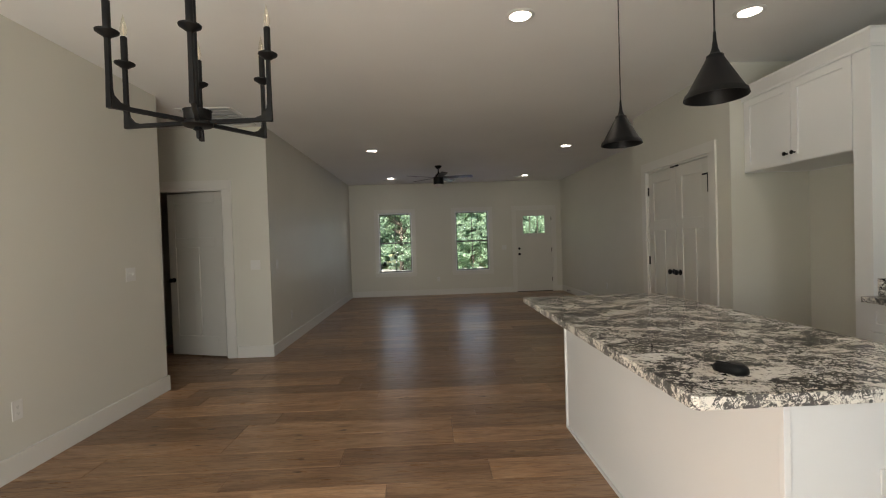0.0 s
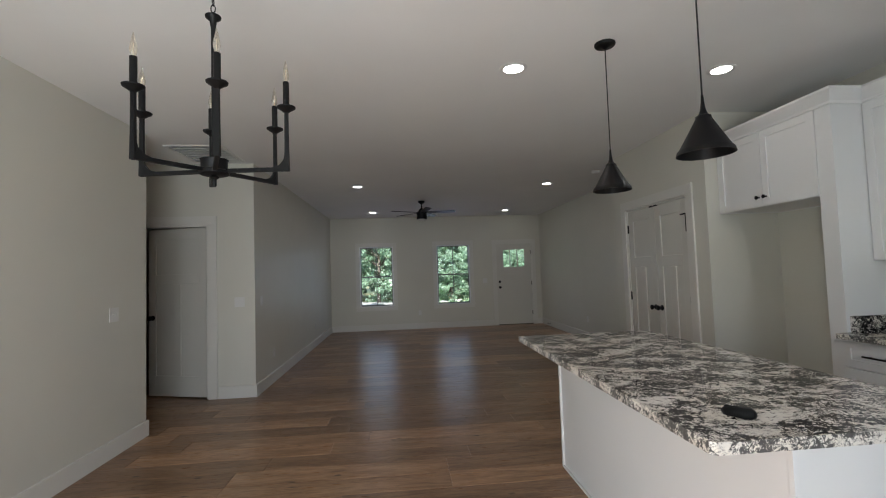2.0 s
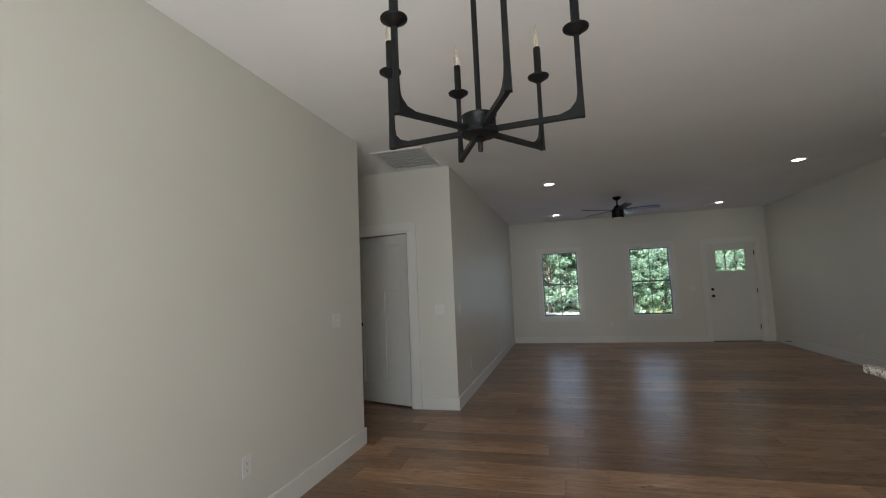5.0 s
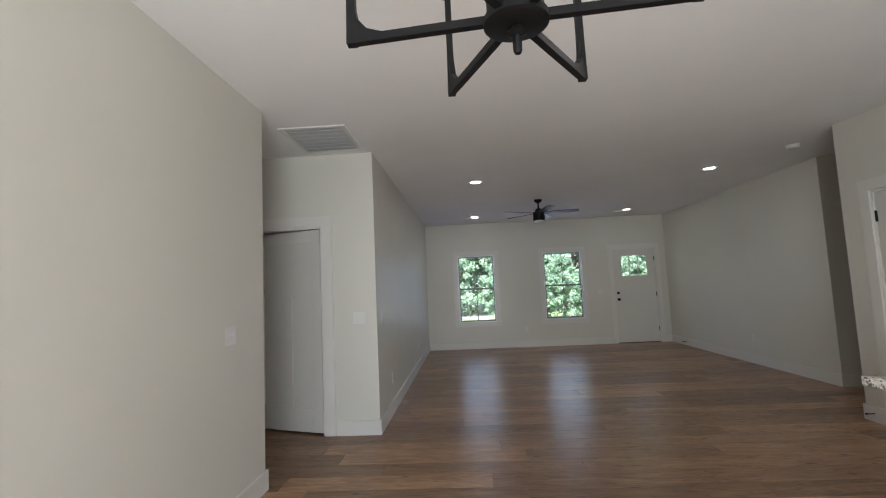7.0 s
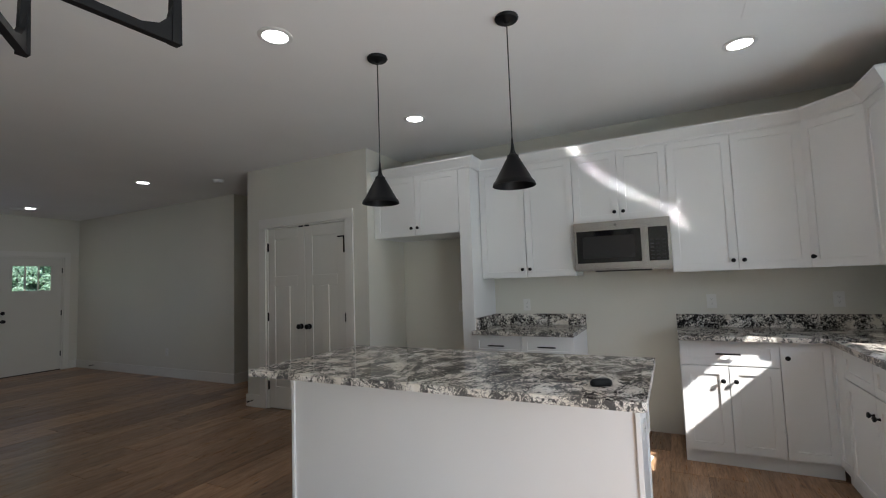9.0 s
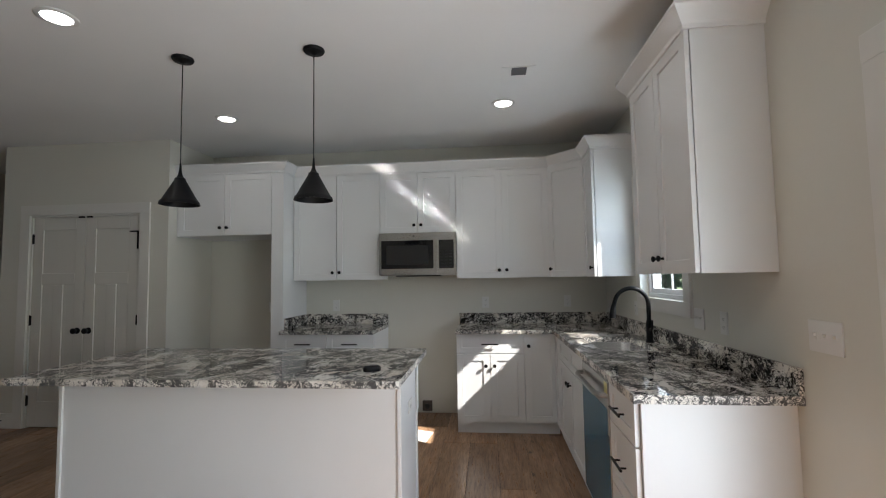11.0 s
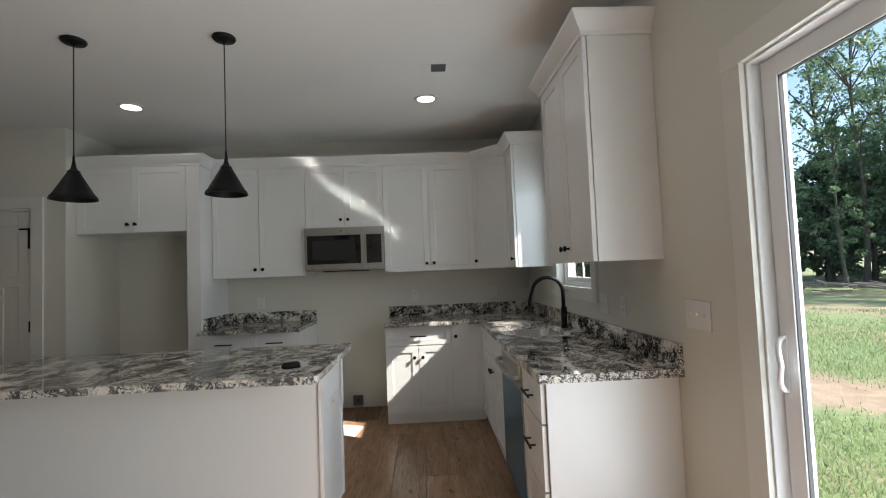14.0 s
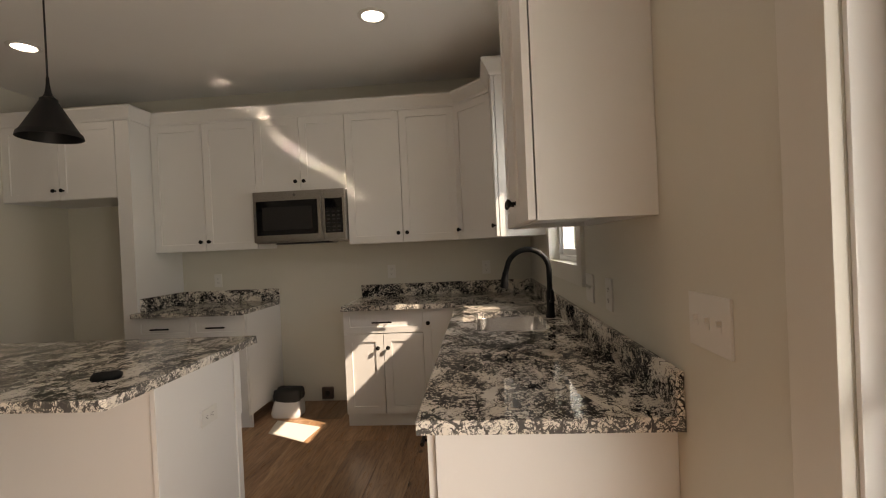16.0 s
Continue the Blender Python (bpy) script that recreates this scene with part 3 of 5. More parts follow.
def sliding_door():
    p, q, r, s = SLIDE
    root = thing("door_5", pose(p, YS, 0), "white vinyl sliding glass door to the back yard", "sliding door")
    root["kind"] = "structure"
    w = q - p
    f, lip = 0.009, 0.05
    fr = [((0.001, -0.10, 0), (f, -0.002, s - 0.001)), ((w - f, -0.07, 0), (w - 0.001, -0.002, s - 0.001)), ((f, -0.10, s - f), (w - f, -0.002, s - 0.001)), ((f, -0.2, 0), (w - f, -0.005, 0.03))]
    part("outer_frame", boxes(fr, 0.002), VINYL, root)
    part("outer_flange", box((w - lip, -0.102, 0.031), (w - 0.001, -0.0705, s - 0.012), 0.002), VINYL, root)
    mid = w / 2
    for k, (a, b, y) in enumerate(((mid - 0.03, w - f - 0.005, -0.057), (f + 0.002, mid + 0.03, -0.083))):
        st, z0, z1, d = 0.064, 0.031, s - f - 0.003, 0.0125
        it = [((a, y - d, z0), (a + st, y + d, z1)), ((b - st, y - d, z0), (b, y + d, z1)), ((a + st, y - d, z0), (b - st, y + d, z0 + 0.1)), ((a + st, y - d, z1 - st), (b - st, y + d, z1))]
        panel = part("panel", boxes(it, 0.003), VINYL, root)
        gasket = [((a + st, y - 0.007, z0 + 0.1), (a + st + 0.003, y + 0.007, z1 - st)), ((b - st - 0.003, y - 0.007, z0 + 0.1), (b - st, y + 0.007, z1 - st)), ((a + st, y - 0.007, z1 - st - 0.003), (b - st, y + 0.007, z1 - st))]
        part("gasket", boxes(gasket), GASKET_GAP, panel)
        # Thin dark strip draws the shaded gap between panel and jamb.
        edge = b if not k else a - 0.003
        part("weather_seal", box((edge, y - 0.008, z0), (edge + 0.003, y + 0.006, z1)), GASKET_GAP, panel)
        pane = part("pane", box((a + st, y - 0.006, z0 + 0.1), (b - st, y - 0.002, z1 - st)), PANE, panel)
        pane.visible_shadow = False
        if not k:
            x = b - 0.02
            grip = bezier((x, y + d, 0.955), (x - 0.004, y + 0.052, 0.955), (x - 0.03, y + 0.055, 1.04), 7) + bezier((x - 0.03, y + 0.055, 1.04), (x - 0.004, y + 0.052, 1.125), (x, y + d, 1.125), 7)[1:]
            part("pull_handle", tube(grip, 0.008, 8), VINYL, panel, "white curved pull", 60)
            part("lock_plate", box((x - 0.008, y + d, 0.935), (x + 0.012, y + d + 0.004, 1.145), 0.0015), VINYL, panel)
    return root


sliding_door()


# ---- kitchen cabinets ----
# local frame: x across from the viewer's left, front at y = 0 facing -y, z up
def shaker(w, h, rail=0.057, t=0.02):
    """A shaker front in one piece: frame with a stepped recessed panel, outer face at y = -t."""
    r = min(rail, h * 0.28, w * 0.28)
    bm = box((0, -t, 0), (w, 0, h))
    face = min(bm.faces, key=lambda f: f.calc_center_median().y)
    edge = list(face.edges)
    bmesh.ops.inset_region(bm, faces=[face], thickness=r, use_even_offset=True)
    bmesh.ops.inset_region(bm, faces=[face], thickness=0.0015, depth=-0.0085, use_even_offset=True)
    bmesh.ops.bevel(bm, geom=edge, offset=0.0015, segments=2, profile=0.7, affect="EDGES")
    return bm


cab_knob_mesh = mesh_of("knob", lathe([(0.008, 0.0), (0.006, 0.004), (0.005, 0.013), (0.011, 0.018), (0.0155, 0.023), (0.0155, 0.028), (0.009, 0.032)], 16, axis="y"), BLACK, 40)
pull_mesh = mesh_of("bar_pull", tube([(0.045, 0, 0), (0.045, -0.03, 0)], 0.0045, 8, tube([(-0.045, 0, 0), (-0.045, -0.03, 0)], 0.0045, 8, tube([(-0.075, -0.03, 0), (0.075, -0.03, 0)], 0.006, 10))), BLACK, 40)


def front(root, x0, x1, z0, z1, kind, knob=None, gap=0.0026):
    f = part(kind, shaker(x1 - x0 - 2 * gap, z1 - z0 - 2 * gap), CAB, root, place=pose(x0 + gap, -0.004, z0 + gap))
    if knob:
        u, v, k = knob
        mesh, nm = (cab_knob_mesh, "knob") if k == "knob" else (pull_mesh, "bar_pull")
        part(nm, mesh, BLACK, f, "matt black", place=pose(u - x0 - gap, -0.02, v - z0 - gap))
    return f


def hollow(lo, hi, side, rim, depth):
    """A box with one face sunk: side 't' the top or 'b' the bottom."""
    bm = box(lo, hi)
    pick = max if side == "t" else min
    face = pick(bm.faces, key=lambda f: f.calc_center_median().z)
    bmesh.ops.inset_region(bm, faces=[face], thickness=rim)
    bmesh.ops.inset_region(bm, faces=[face], thickness=0.0005, depth=-depth)
    return bm


def body(root, w, d, h, open_bottom=False):
    part("body", hollow((0, 0, 0), (w, d, h), "b", 0.018, 0.02 if open_bottom else 0.004), CAB, root)


def upper(y_left, y_right, z0, z1, label, xf=3.027, depth=None, two=True, knob_side=0):
    """A wall cabinet on the east wall."""
    w, h = y_left - y_right, z1 - z0
    root = thing("wall_cabinet", pose(xf, y_left, z0, 0, 0, -90), label, "wall cabinet", "kitchen wall cabinets")
    body(root, w, XE - 0.001 - xf, h)
    if two:
        front(root, 0, w / 2, 0.0, h, "door", (w / 2 - 0.035, 0.075, "knob"))
        front(root, w / 2, w, 0.0, h, "door", (w / 2 + 0.035, 0.075, "knob"))
    return root


ZU, ZT = 1.38, 2.435
upper(2.730, 1.838, ZU, ZT, "white shaker wall cabinet with two doors beside the fridge space")
upper(1.838, 1.080, 1.835, ZT, "short white shaker wall cabinet above the microwave")
upper(1.080, 0.190, ZU, ZT, "white shaker wall cabinet with two doors beside the corner unit")
upper(3.812, 2.852, 1.832, ZT, "white shaker cabinet bridging the empty fridge space", 2.795)

# corner cabinet with a diagonal door
CA, CB = Vector((3.027, 0.19)), Vector((2.74, -0.105))
corner = thing("corner_cabinet", pose(0, 0, ZU), "white shaker corner wall cabinet with a diagonal door", "wall cabinet", "kitchen wall cabinets")
part("body", plate([(CA.x, CA.y - 0.001), (XE - 0.001, CA.y - 0.001), (XE - 0.001, YS + 0.001), (CB.x + 0.001, YS + 0.001), (CB.x + 0.001, CB.y)], 0, ZT - ZU), CAB, corner)
dw = (CB - CA).length
cd = part("door", shaker(dw - 0.012, ZT - ZU - 0.004), CAB, corner, place=Matrix.Translation((CA.x, CA.y, 0.002)) @ pose(0, 0, 0, 0, 0, math.degrees(math.atan2(CB.y - CA.y, CB.x - CA.x))) @ pose(0.006, -0.001, 0))
part("knob", cab_knob_mesh, BLACK, cd, "matt black", place=pose(0.035, -0.02, 0.075))

# narrow cabinet and tall-hung cabinet on either side of the sink window
side_cab = thing("wall_cabinet", pose(2.739, -0.105, ZU, 0, 0, 180), "narrow white shaker wall cabinet beside the sink window", "wall cabinet", "kitchen wall cabinets")
body(side_cab, 0.339, 0.304, ZT - ZU)
front(side_cab, 0, 0.339, 0, ZT - ZU, "door", (0.30, 0.075, "knob"))
end_cab = thing("wall_cabinet", pose(1.372, -0.105, ZU + 0.012, 0, 0, 180), "white shaker wall cabinet with two doors by the back door", "wall cabinet", "kitchen wall cabinets")
body(end_cab, 0.742, 0.304, ZT - ZU, open_bottom=True)
front(end_cab, 0, 0.371, 0, ZT - ZU, "door", (0.336, 0.075, "knob"))
front(end_cab, 0.371, 0.742, 0, ZT - ZU, "door", (0.406, 0.075, "knob"))

# fridge side panel
fp = thing("fridge_panel", pose(0, 0, 0), "tall white side panel between fridge space and counter", "cabinet panel")
part("panel", boxes([((2.80, 2.734, 0), (XE - 0.001, 2.754, ZT)), ((2.80, 2.828, 0), (XE - 0.001, 2.848, ZT))], 0.001), CAB, fp)
part("face_stile", box((2.775, 2.732, 0), (2.80, 2.85, ZT), 0.0015), CAB, fp)
fstile = solid("filler_strip", box((2.78, 3.813, 1.832), (2.80, 3.829, ZT), 0.001), CAB, "white filler strip at the pantry wall", "trim", "structure")

CROWN = [(0.0, 0.0), (0.012, 0.0), (0.014, 0.018), (0.03, 0.04), (0.052, 0.072), (0.06, 0.085), (0.06, 0.1), (0.0, 0.1)]


def crown(path, label):
    bm = sweep(path, [(o, z + ZT - 0.002) for o, z in CROWN])
    return solid("crown_moulding", bm, CAB, label, "moulding", smooth=25)


crown([(2.774, 3.829), (2.774, 2.731), (3.0065, 2.731), (3.0065, 0.181), (2.726, -0.084), (2.399, -0.084), (2.399, YS + 0.001)], "white crown moulding along the wall cabinets")
bmc = sweep([(1.373, YS + 0.001), (1.373, -0.084), (0.629, -0.084), (0.629, YS + 0.001)], [(o, z + ZT + 0.010) for o, z in CROWN])
solid("crown_moulding", bmc, CAB, "white crown moulding on the cabinet by the back door", "moulding", smooth=25)
solid("cabinet_top", box((2.776, 2.86, ZT + 0.0005), (XE - 0.001, 3.811, ZT + 0.03)), CAB, "white top board over the fridge cabinet", "cabinet panel")

# base cabinets
ZC = 0.880


def base(name, m, w, d, label, fronts, toe=True):
    root = thing(name, m, label, "base cabinet", "kitchen base cabinets")
    part("body", hollow((0, 0, 0.1), (w, d, ZC), "t", 0.016, 0.3), CAB, root)
    part("toe_kick", box((0.0, 0.018, 0), (w, 0.036, 0.0995)), CAB, root)
    for f in fronts:
        front(root, *f)
    return root


XB, YB = 2.757, 0.18
base("base_cabinet", pose(XB, 1.078, 0, 0, 0, -90), 0.601, XE - XB - 0.001, "white shaker base cabinet with one drawer over two doors, in sunlight", [
    (0, 0.601, 0.705, ZC, "drawer", (0.3, 0.79, "pull")), (0, 0.3005, 0.1, 0.702, "door", (0.262, 0.60, "knob")), (0.3005, 0.601, 0.1, 0.702, "door", (0.338, 0.60, "knob"))])
base("base_cabinet", pose(XB, 0.4765, 0, 0, 0, -90), 0.298, XE - XB - 0.001, "narrow white shaker base cabinet with a full-height door", [
    (0, 0.292, 0.1, ZC, "door", (0.04, 0.775, "knob"))])
base("base_cabinet", pose(XB, 2.731, 0, 0, 0, -90), 0.892, XE - XB - 0.001, "white shaker base cabinet with two drawers over doors", [
    (0, 0.446, 0.705, ZC, "drawer", (0.223, 0.79, "pull")), (0.446, 0.892, 0.705, ZC, "drawer", (0.669, 0.79, "pull")),
    (0, 0.446, 0.1, 0.702, "door", (0.41, 0.60, "knob")), (0.446, 0.892, 0.1, 0.702, "door", (0.482, 0.60, "knob"))])
base("sink_cabinet", pose(2.50, YB, 0, 0, 0, 180), 0.913, YB - YS - 0.001, "white shaker sink cabinet with false drawer fronts and two doors", [
    (0, 0.4565, 0.705, ZC, "drawer", None), (0.4565, 0.913, 0.705, ZC, "drawer", None),
    (0, 0.4565, 0.1, 0.702, "door", (0.42, 0.60, "knob")), (0.4565, 0.913, 0.1, 0.702, "door", (0.493, 0.60, "knob"))])
base("corner_filler", pose(2.7345, YB, 0, 0, 0, 180), 0.2345, 0.25, "white filler panel in the base cabinet corner", [(0.0, 0.2345, 0.1, ZC, "panel", None)])
base("drawer_cabinet", pose(0.966, YB, 0, 0, 0, 180), 0.380, YB - YS - 0.001, "white shaker cabinet with three drawers by the back door", [
    (0, 0.38, 0.69, ZC, "drawer", (0.19, 0.78, "pull")), (0, 0.38, 0.40, 0.687, "drawer", (0.19, 0.55, "pull")), (0, 0.38, 0.1, 0.397, "drawer", (0.19, 0.25, "pull"))])
solid("end_panel", box((0.572, YS + 0.001, 0.0), (0.5855, YB + 0.001, ZC), 0.001), CAB, "plain white end panel of the base cabinets", "cabinet panel")

# dishwasher
dwm = thing("dishwasher", pose(1.583, YB, 0, 0, 0, 180), "stainless dishwasher still covered with blue protective film", "dishwasher")
dw_w = 0.614
part("body", box((0.004, 0.01, 0.1), (dw_w - 0.004, 0.55, ZC - 0.002)), BLACKP, dwm)
dd = part("door", box((0.004, -0.028, 0.11), (dw_w - 0.004, 0.009, 0.862), 0.004), STEEL, dwm)
part("protective_film", box((0.010, -0.0295, 0.115), (dw_w - 0.03, -0.0285, 0.725)), FILM, dd, "glossy blue plastic film")
part("protective_film", box((dw_w - 0.028, -0.0295, 0.115), (dw_w - 0.006, -0.0285, 0.60)), FILM, dd, "glossy blue plastic film")
part("control_strip", box((0.004, -0.02, 0.8625), (dw_w - 0.004, 0.009, 0.876)), BLACKP, dd)
hp = [(0.03, -0.028, 0.792)] + bezier((0.03, -0.05, 0.792), (0.06, -0.075, 0.792), (0.12, -0.075, 0.792), 4) + bezier((0.49, -0.075, 0.792), (0.555, -0.075, 0.792), (0.585, -0.05, 0.792), 4) + [(0.585, -0.028, 0.792)]
part("handle", tube(hp, 0.014, 10), STEEL, dd, "brushed steel bar", 40)
part("energy_tag", box((dw_w - 0.07, -0.0305, 0.80), (dw_w - 0.012, -0.0296, 0.855)), TAPE, dd, "yellow tape")
part("toe_kick", box((0.004, 0.06, 0.0), (dw_w - 0.004, 0.075, 0.0995)), BLACKP, dwm)

# countertops
ZG0, ZG = ZC + 0.001, 0.916
SINKR = (1.60, -0.285, 2.22, 0.075)
sink_hole = rounded_rect(*SINKR, 0.07)


def slab(name, outline, label, holes=(), z0=ZG0, z1=ZG):
    bm = plate(outline, z0, z1, holes)
    rim = [e for e in bm.edges if len(e.link_faces) == 2 and e.calc_face_angle(0) > 1.2 and all(abs(v.co.z - z1) < 1e-5 for v in e.verts)]
    bmesh.ops.bevel(bm, geom=rim, offset=0.004, segments=2, profile=0.6, affect="EDGES")
    for f in bm.faces:
        f.material_index = 1 if abs(f.normal.z) < 0.3 else 0
    me = mesh_of(name, bm, [GRANITE, ROUGH_EDGE])
    ob = new(name, me)
    return tagged(ob, label, "countertop")


slab("countertop", [(0.525, YS + 0.001), (XE - 0.001, YS + 0.001), (XE - 0.001, 1.082), (2.692, 1.082), (2.692, 0.235), (2.674, 0.222), (0.525, 0.222)], "polished white granite countertop with black streaks, L-shaped round the sink", [sink_hole])
slab("countertop", [(2.692, 1.834), (XE - 0.001, 1.834), (XE - 0.001, 2.7315), (2.692, 2.7315)], "polished white granite countertop with black streaks beside the fridge space")


def splash(lo, hi, label):
    solid("backsplash", box(lo, hi, 0.002), GRANITE, label, "backsplash")


splash((0.526, YS + 0.0012, ZG + 0.0005), (XE - 0.022, YS + 0.021, 1.022), "low granite backsplash along the sink wall")
splash((XE - 0.021, YS + 0.0012, ZG + 0.0005), (XE - 0.0012, 1.082, 1.022), "low granite backsplash beside the range space")
splash((XE - 0.021, 1.836, ZG + 0.0005), (XE - 0.0012, 2.731, 1.022), "low granite backsplash beside the fridge panel")
splash((2.80, 2.711, ZG + 0.0005), (XE - 0.022, 2.731, 1.022), "short granite side splash against the fridge panel")

# sink and faucet
sinkt = thing("sink", pose((SINKR[0] + SINKR[2]) / 2, (SINKR[1] + SINKR[3]) / 2, ZC), "undermount stainless steel sink bowl", "sink")


def bowl():
    bm = bmesh.new()
    sx, sy = (SINKR[2] - SINKR[0]) / 2, (SINKR[3] - SINKR[1]) / 2
    rings = []
    for grow, z in ((0.03, -0.0005), (0.004, -0.0005), (0.0, -0.01), (-0.012, -0.17), (-0.03, -0.195), (-0.09, -0.2)):
        rings.append([bm.verts.new((x, y, z)) for x, y in rounded_rect(-sx - grow, -sy - grow, sx + grow, sy + grow, max(0.02, 0.075 + grow * 0.8))])
    for a, b in zip(rings, rings[1:]):
        for k in range(len(a)):
            bm.faces.new((a[k], a[(k + 1) % len(a)], b[(k + 1) % len(a)], b[k]))
    bm.faces.new(rings[-1])
    return bm


part("bowl", bowl(), SINK, sinkt, smooth=50)
part("drain", lathe([(0.045, -0.198), (0.045, -0.196), (0.03, -0.196), (0.02, -0.1985)], 20), STEEL, sinkt, smooth=40)
fc = thing("faucet", pose(1.95, -0.335, ZG), "matt black gooseneck pull-down kitchen faucet", "faucet")
part("base", lathe([(0.027, 0.0), (0.028, 0.004), (0.024, 0.012), (0.022, 0.02), (0.021, 0.14), (0.017, 0.155)], 20), BLACK, fc, smooth=40)
arc = [(0, 0, 0.15), (0, 0, 0.22)] + [(0, 0.115 - 0.115 * math.cos(radians(a)), 0.264 + 0.115 * math.sin(radians(a))) for a in range(0, 176, 12)] + [(0, 0.238, 0.25)]
part("spout", tube(arc, 0.0148, 12), BLACK, fc, smooth=50)
part("spray_head", tube([(0, 0.237, 0.26), (0, 0.242, 0.225), (0, 0.246, 0.185), (0, 0.248, 0.17)], [0.0158, 0.02, 0.0225, 0.021], 14), BLACK, fc, smooth=50)
part("lever", tube([(-0.018, 0, 0.09), (-0.05, 0, 0.10), (-0.065, 0, 0.16)], [0.010, 0.008, 0.006], 10), BLACK, fc, smooth=50)

# microwave
mw = thing("microwave", pose(2.946, 1.835, 1.405, 0, 0, -90), "stainless over-the-range microwave with dark glass door", "microwave")
mww, mwh = 0.752, 0.425
part("body", box((0, 0.02, 0.012), (mww, 0.398, mwh)), STEEL, mw)
mdoor = part("door", box((0, -0.012, 0.02), (0.575, 0.019, mwh), 0.004), STEEL, mw)
part("window", box((0.025, -0.0135, 0.075), (0.535, -0.0125, mwh - 0.075)), DARKGLASS, mdoor, "black glass")
part("mesh_screen", box((0.075, -0.0143, 0.115), (0.485, -0.0137, mwh - 0.125)), SCREEN, mdoor)
part("handle", boxes([((0.542, -0.05, 0.06), (0.568, -0.036, mwh - 0.055)), ((0.546, -0.036, 0.07), (0.564, -0.0125, 0.095)), ((0.546, -0.036, mwh - 0.09), (0.564, -0.0125, mwh - 0.065))], 0.003), STEEL, mdoor, "brushed steel bar")
part("badge", lathe([(0.011, 0), (0.0115, 0.002), (0.009, 0.003)], 18, (0.345, -0.0125, mwh - 0.035), "y"), material("badge_grey", (0.2, 0.2, 0.2), 0.4, 0.8), mdoor)
panel = part("control_panel", box((0.577, -0.012, 0.02), (mww, 0.019, mwh), 0.004), STEEL, mw)
part("keypad", box((0.59, -0.0135, 0.075), (mww - 0.02, -0.0125, mwh - 0.075)), DARKGLASS, panel, "black glass")
for r in range(6):
    part("key_row", boxes([((0.605 + c * 0.042, -0.0141, 0.09 + r * 0.03), (0.628 + c * 0.042, -0.0136, 0.098 + r * 0.03)) for c in range(3)]), SLOT, panel)
part("vent_lip", box((0.16, 0.03, 0.0), (0.60, 0.25, 0.0115), 0.003), BLACKP, mw)
part("hob_light", box((0.62, 0.05, 0.005), (0.72, 0.15, 0.0115)), STEEL, mw)

# ---- island ----
isl = thing("kitchen_island", pose(0.99, 1.245, 0), "white painted kitchen island with plain panelled sides", "kitchen island")
iw, il = 0.605, 1.945
part("body", box((0.012, 0.014, 0.0), (iw - 0.061, il - 0.014, ZC)), CAB, isl)
part("face_frame", box((iw - 0.0605, 0.021, 0.1), (iw - 0.022, il - 0.021, ZC)), CAB, isl)
for y0, y1 in ((0.0, 0.02), (il - 0.02, il)):
    part("corner_post", box((0.0, y0, 0.0), (0.02, y1, ZC), 0.002), CAB, isl)
    part("corner_post", box((iw - 0.06, y0 + 0.006, 0.0), (iw - 0.022, y1, ZC), 0.002), CAB, isl)
part("base_strip", box((-0.002, 0.02, 0.0), (0.0115, il - 0.02, 0.016), 0.003), CAB, isl)
for k in range(3):
    y0 = 0.03 + k * (il - 0.06) / 3
    y1 = y0 + (il - 0.06) / 3
    for z0, z1, kind in ((0.1, 0.702, "door"), (0.705, ZC, "drawer")):
        f = part(kind, shaker(y1 - y0 - 0.004, z1 - z0 - 0.004), CAB, isl, place=pose(iw - 0.021, y0 + 0.002, z0 + 0.002, 0, 0, 90))
        part("bar_pull" if kind == "drawer" else "knob", pull_mesh if kind == "drawer" else cab_knob_mesh, BLACK, f, "matt black", place=pose((y1 - y0) / 2 if kind == "drawer" else 0.04, -0.02, (z1 - z0) / 2 if kind == "drawer" else 0.5))
part("outlet_box", box((0.535, 0.0, 0.56), (iw - 0.022, 0.006, 0.86), 0.001), CAB, isl)
slab("island_countertop", [(0.736, 1.203), (1.672, 1.203), (1.685, 1.216), (1.685, 3.232), (0.722, 3.232), (0.722, 1.217)], "polished white granite island top with black streaks and rough edges", z1=ZG)

# multi-tool left on the island
tool = thing("pocket_knife", pose(0.945, 1.385, ZG + 0.0005, 0, 0, -50) @ Matrix.Diagonal((0.76, 1.25, 1.4, 1.0)), "small black pocket tool lying on the island", "pocket knife")


def blob(pts, z0, z1, inset):
    bm = bmesh.new()
    rings = [[bm.verts.new((x * s, y * s, z)) for x, y in pts] for s, z in ((0.9, z0), (1.0, z0 + 0.3 * (z1 - z0)), (0.97, z0 + 0.7 * (z1 - z0)), (inset, z1))]
    for a, b in zip(rings, rings[1:]):
        for k in range(len(a)):
            bm.faces.new((a[k], a[(k + 1) % len(a)], b[(k + 1) % len(a)], b[k]))
    bm.faces.new(rings[0])
    bm.faces.new(rings[-1])
    return bm


shape = [(-0.062, 0.006), (-0.045, 0.012), (-0.01, 0.017), (0.03, 0.021), (0.055, 0.015), (0.064, 0.0), (0.055, -0.015), (0.03, -0.02), (-0.01, -0.016), (-0.045, -0.012), (-0.062, -0.006)]
part("handle", blob(shape, 0, 0.02, 0.75), BLACK, tool, smooth=60)
part("clip", box((-0.05, -0.004, 0.0185), (0.0, 0.004, 0.0215), 0.001), BLACK, tool, "black metal")
part("rivet", lathe([(0.003, 0.0195), (0.003, 0.022)], 10, (-0.022, 0.0, 0)), STEEL, tool, "steel")


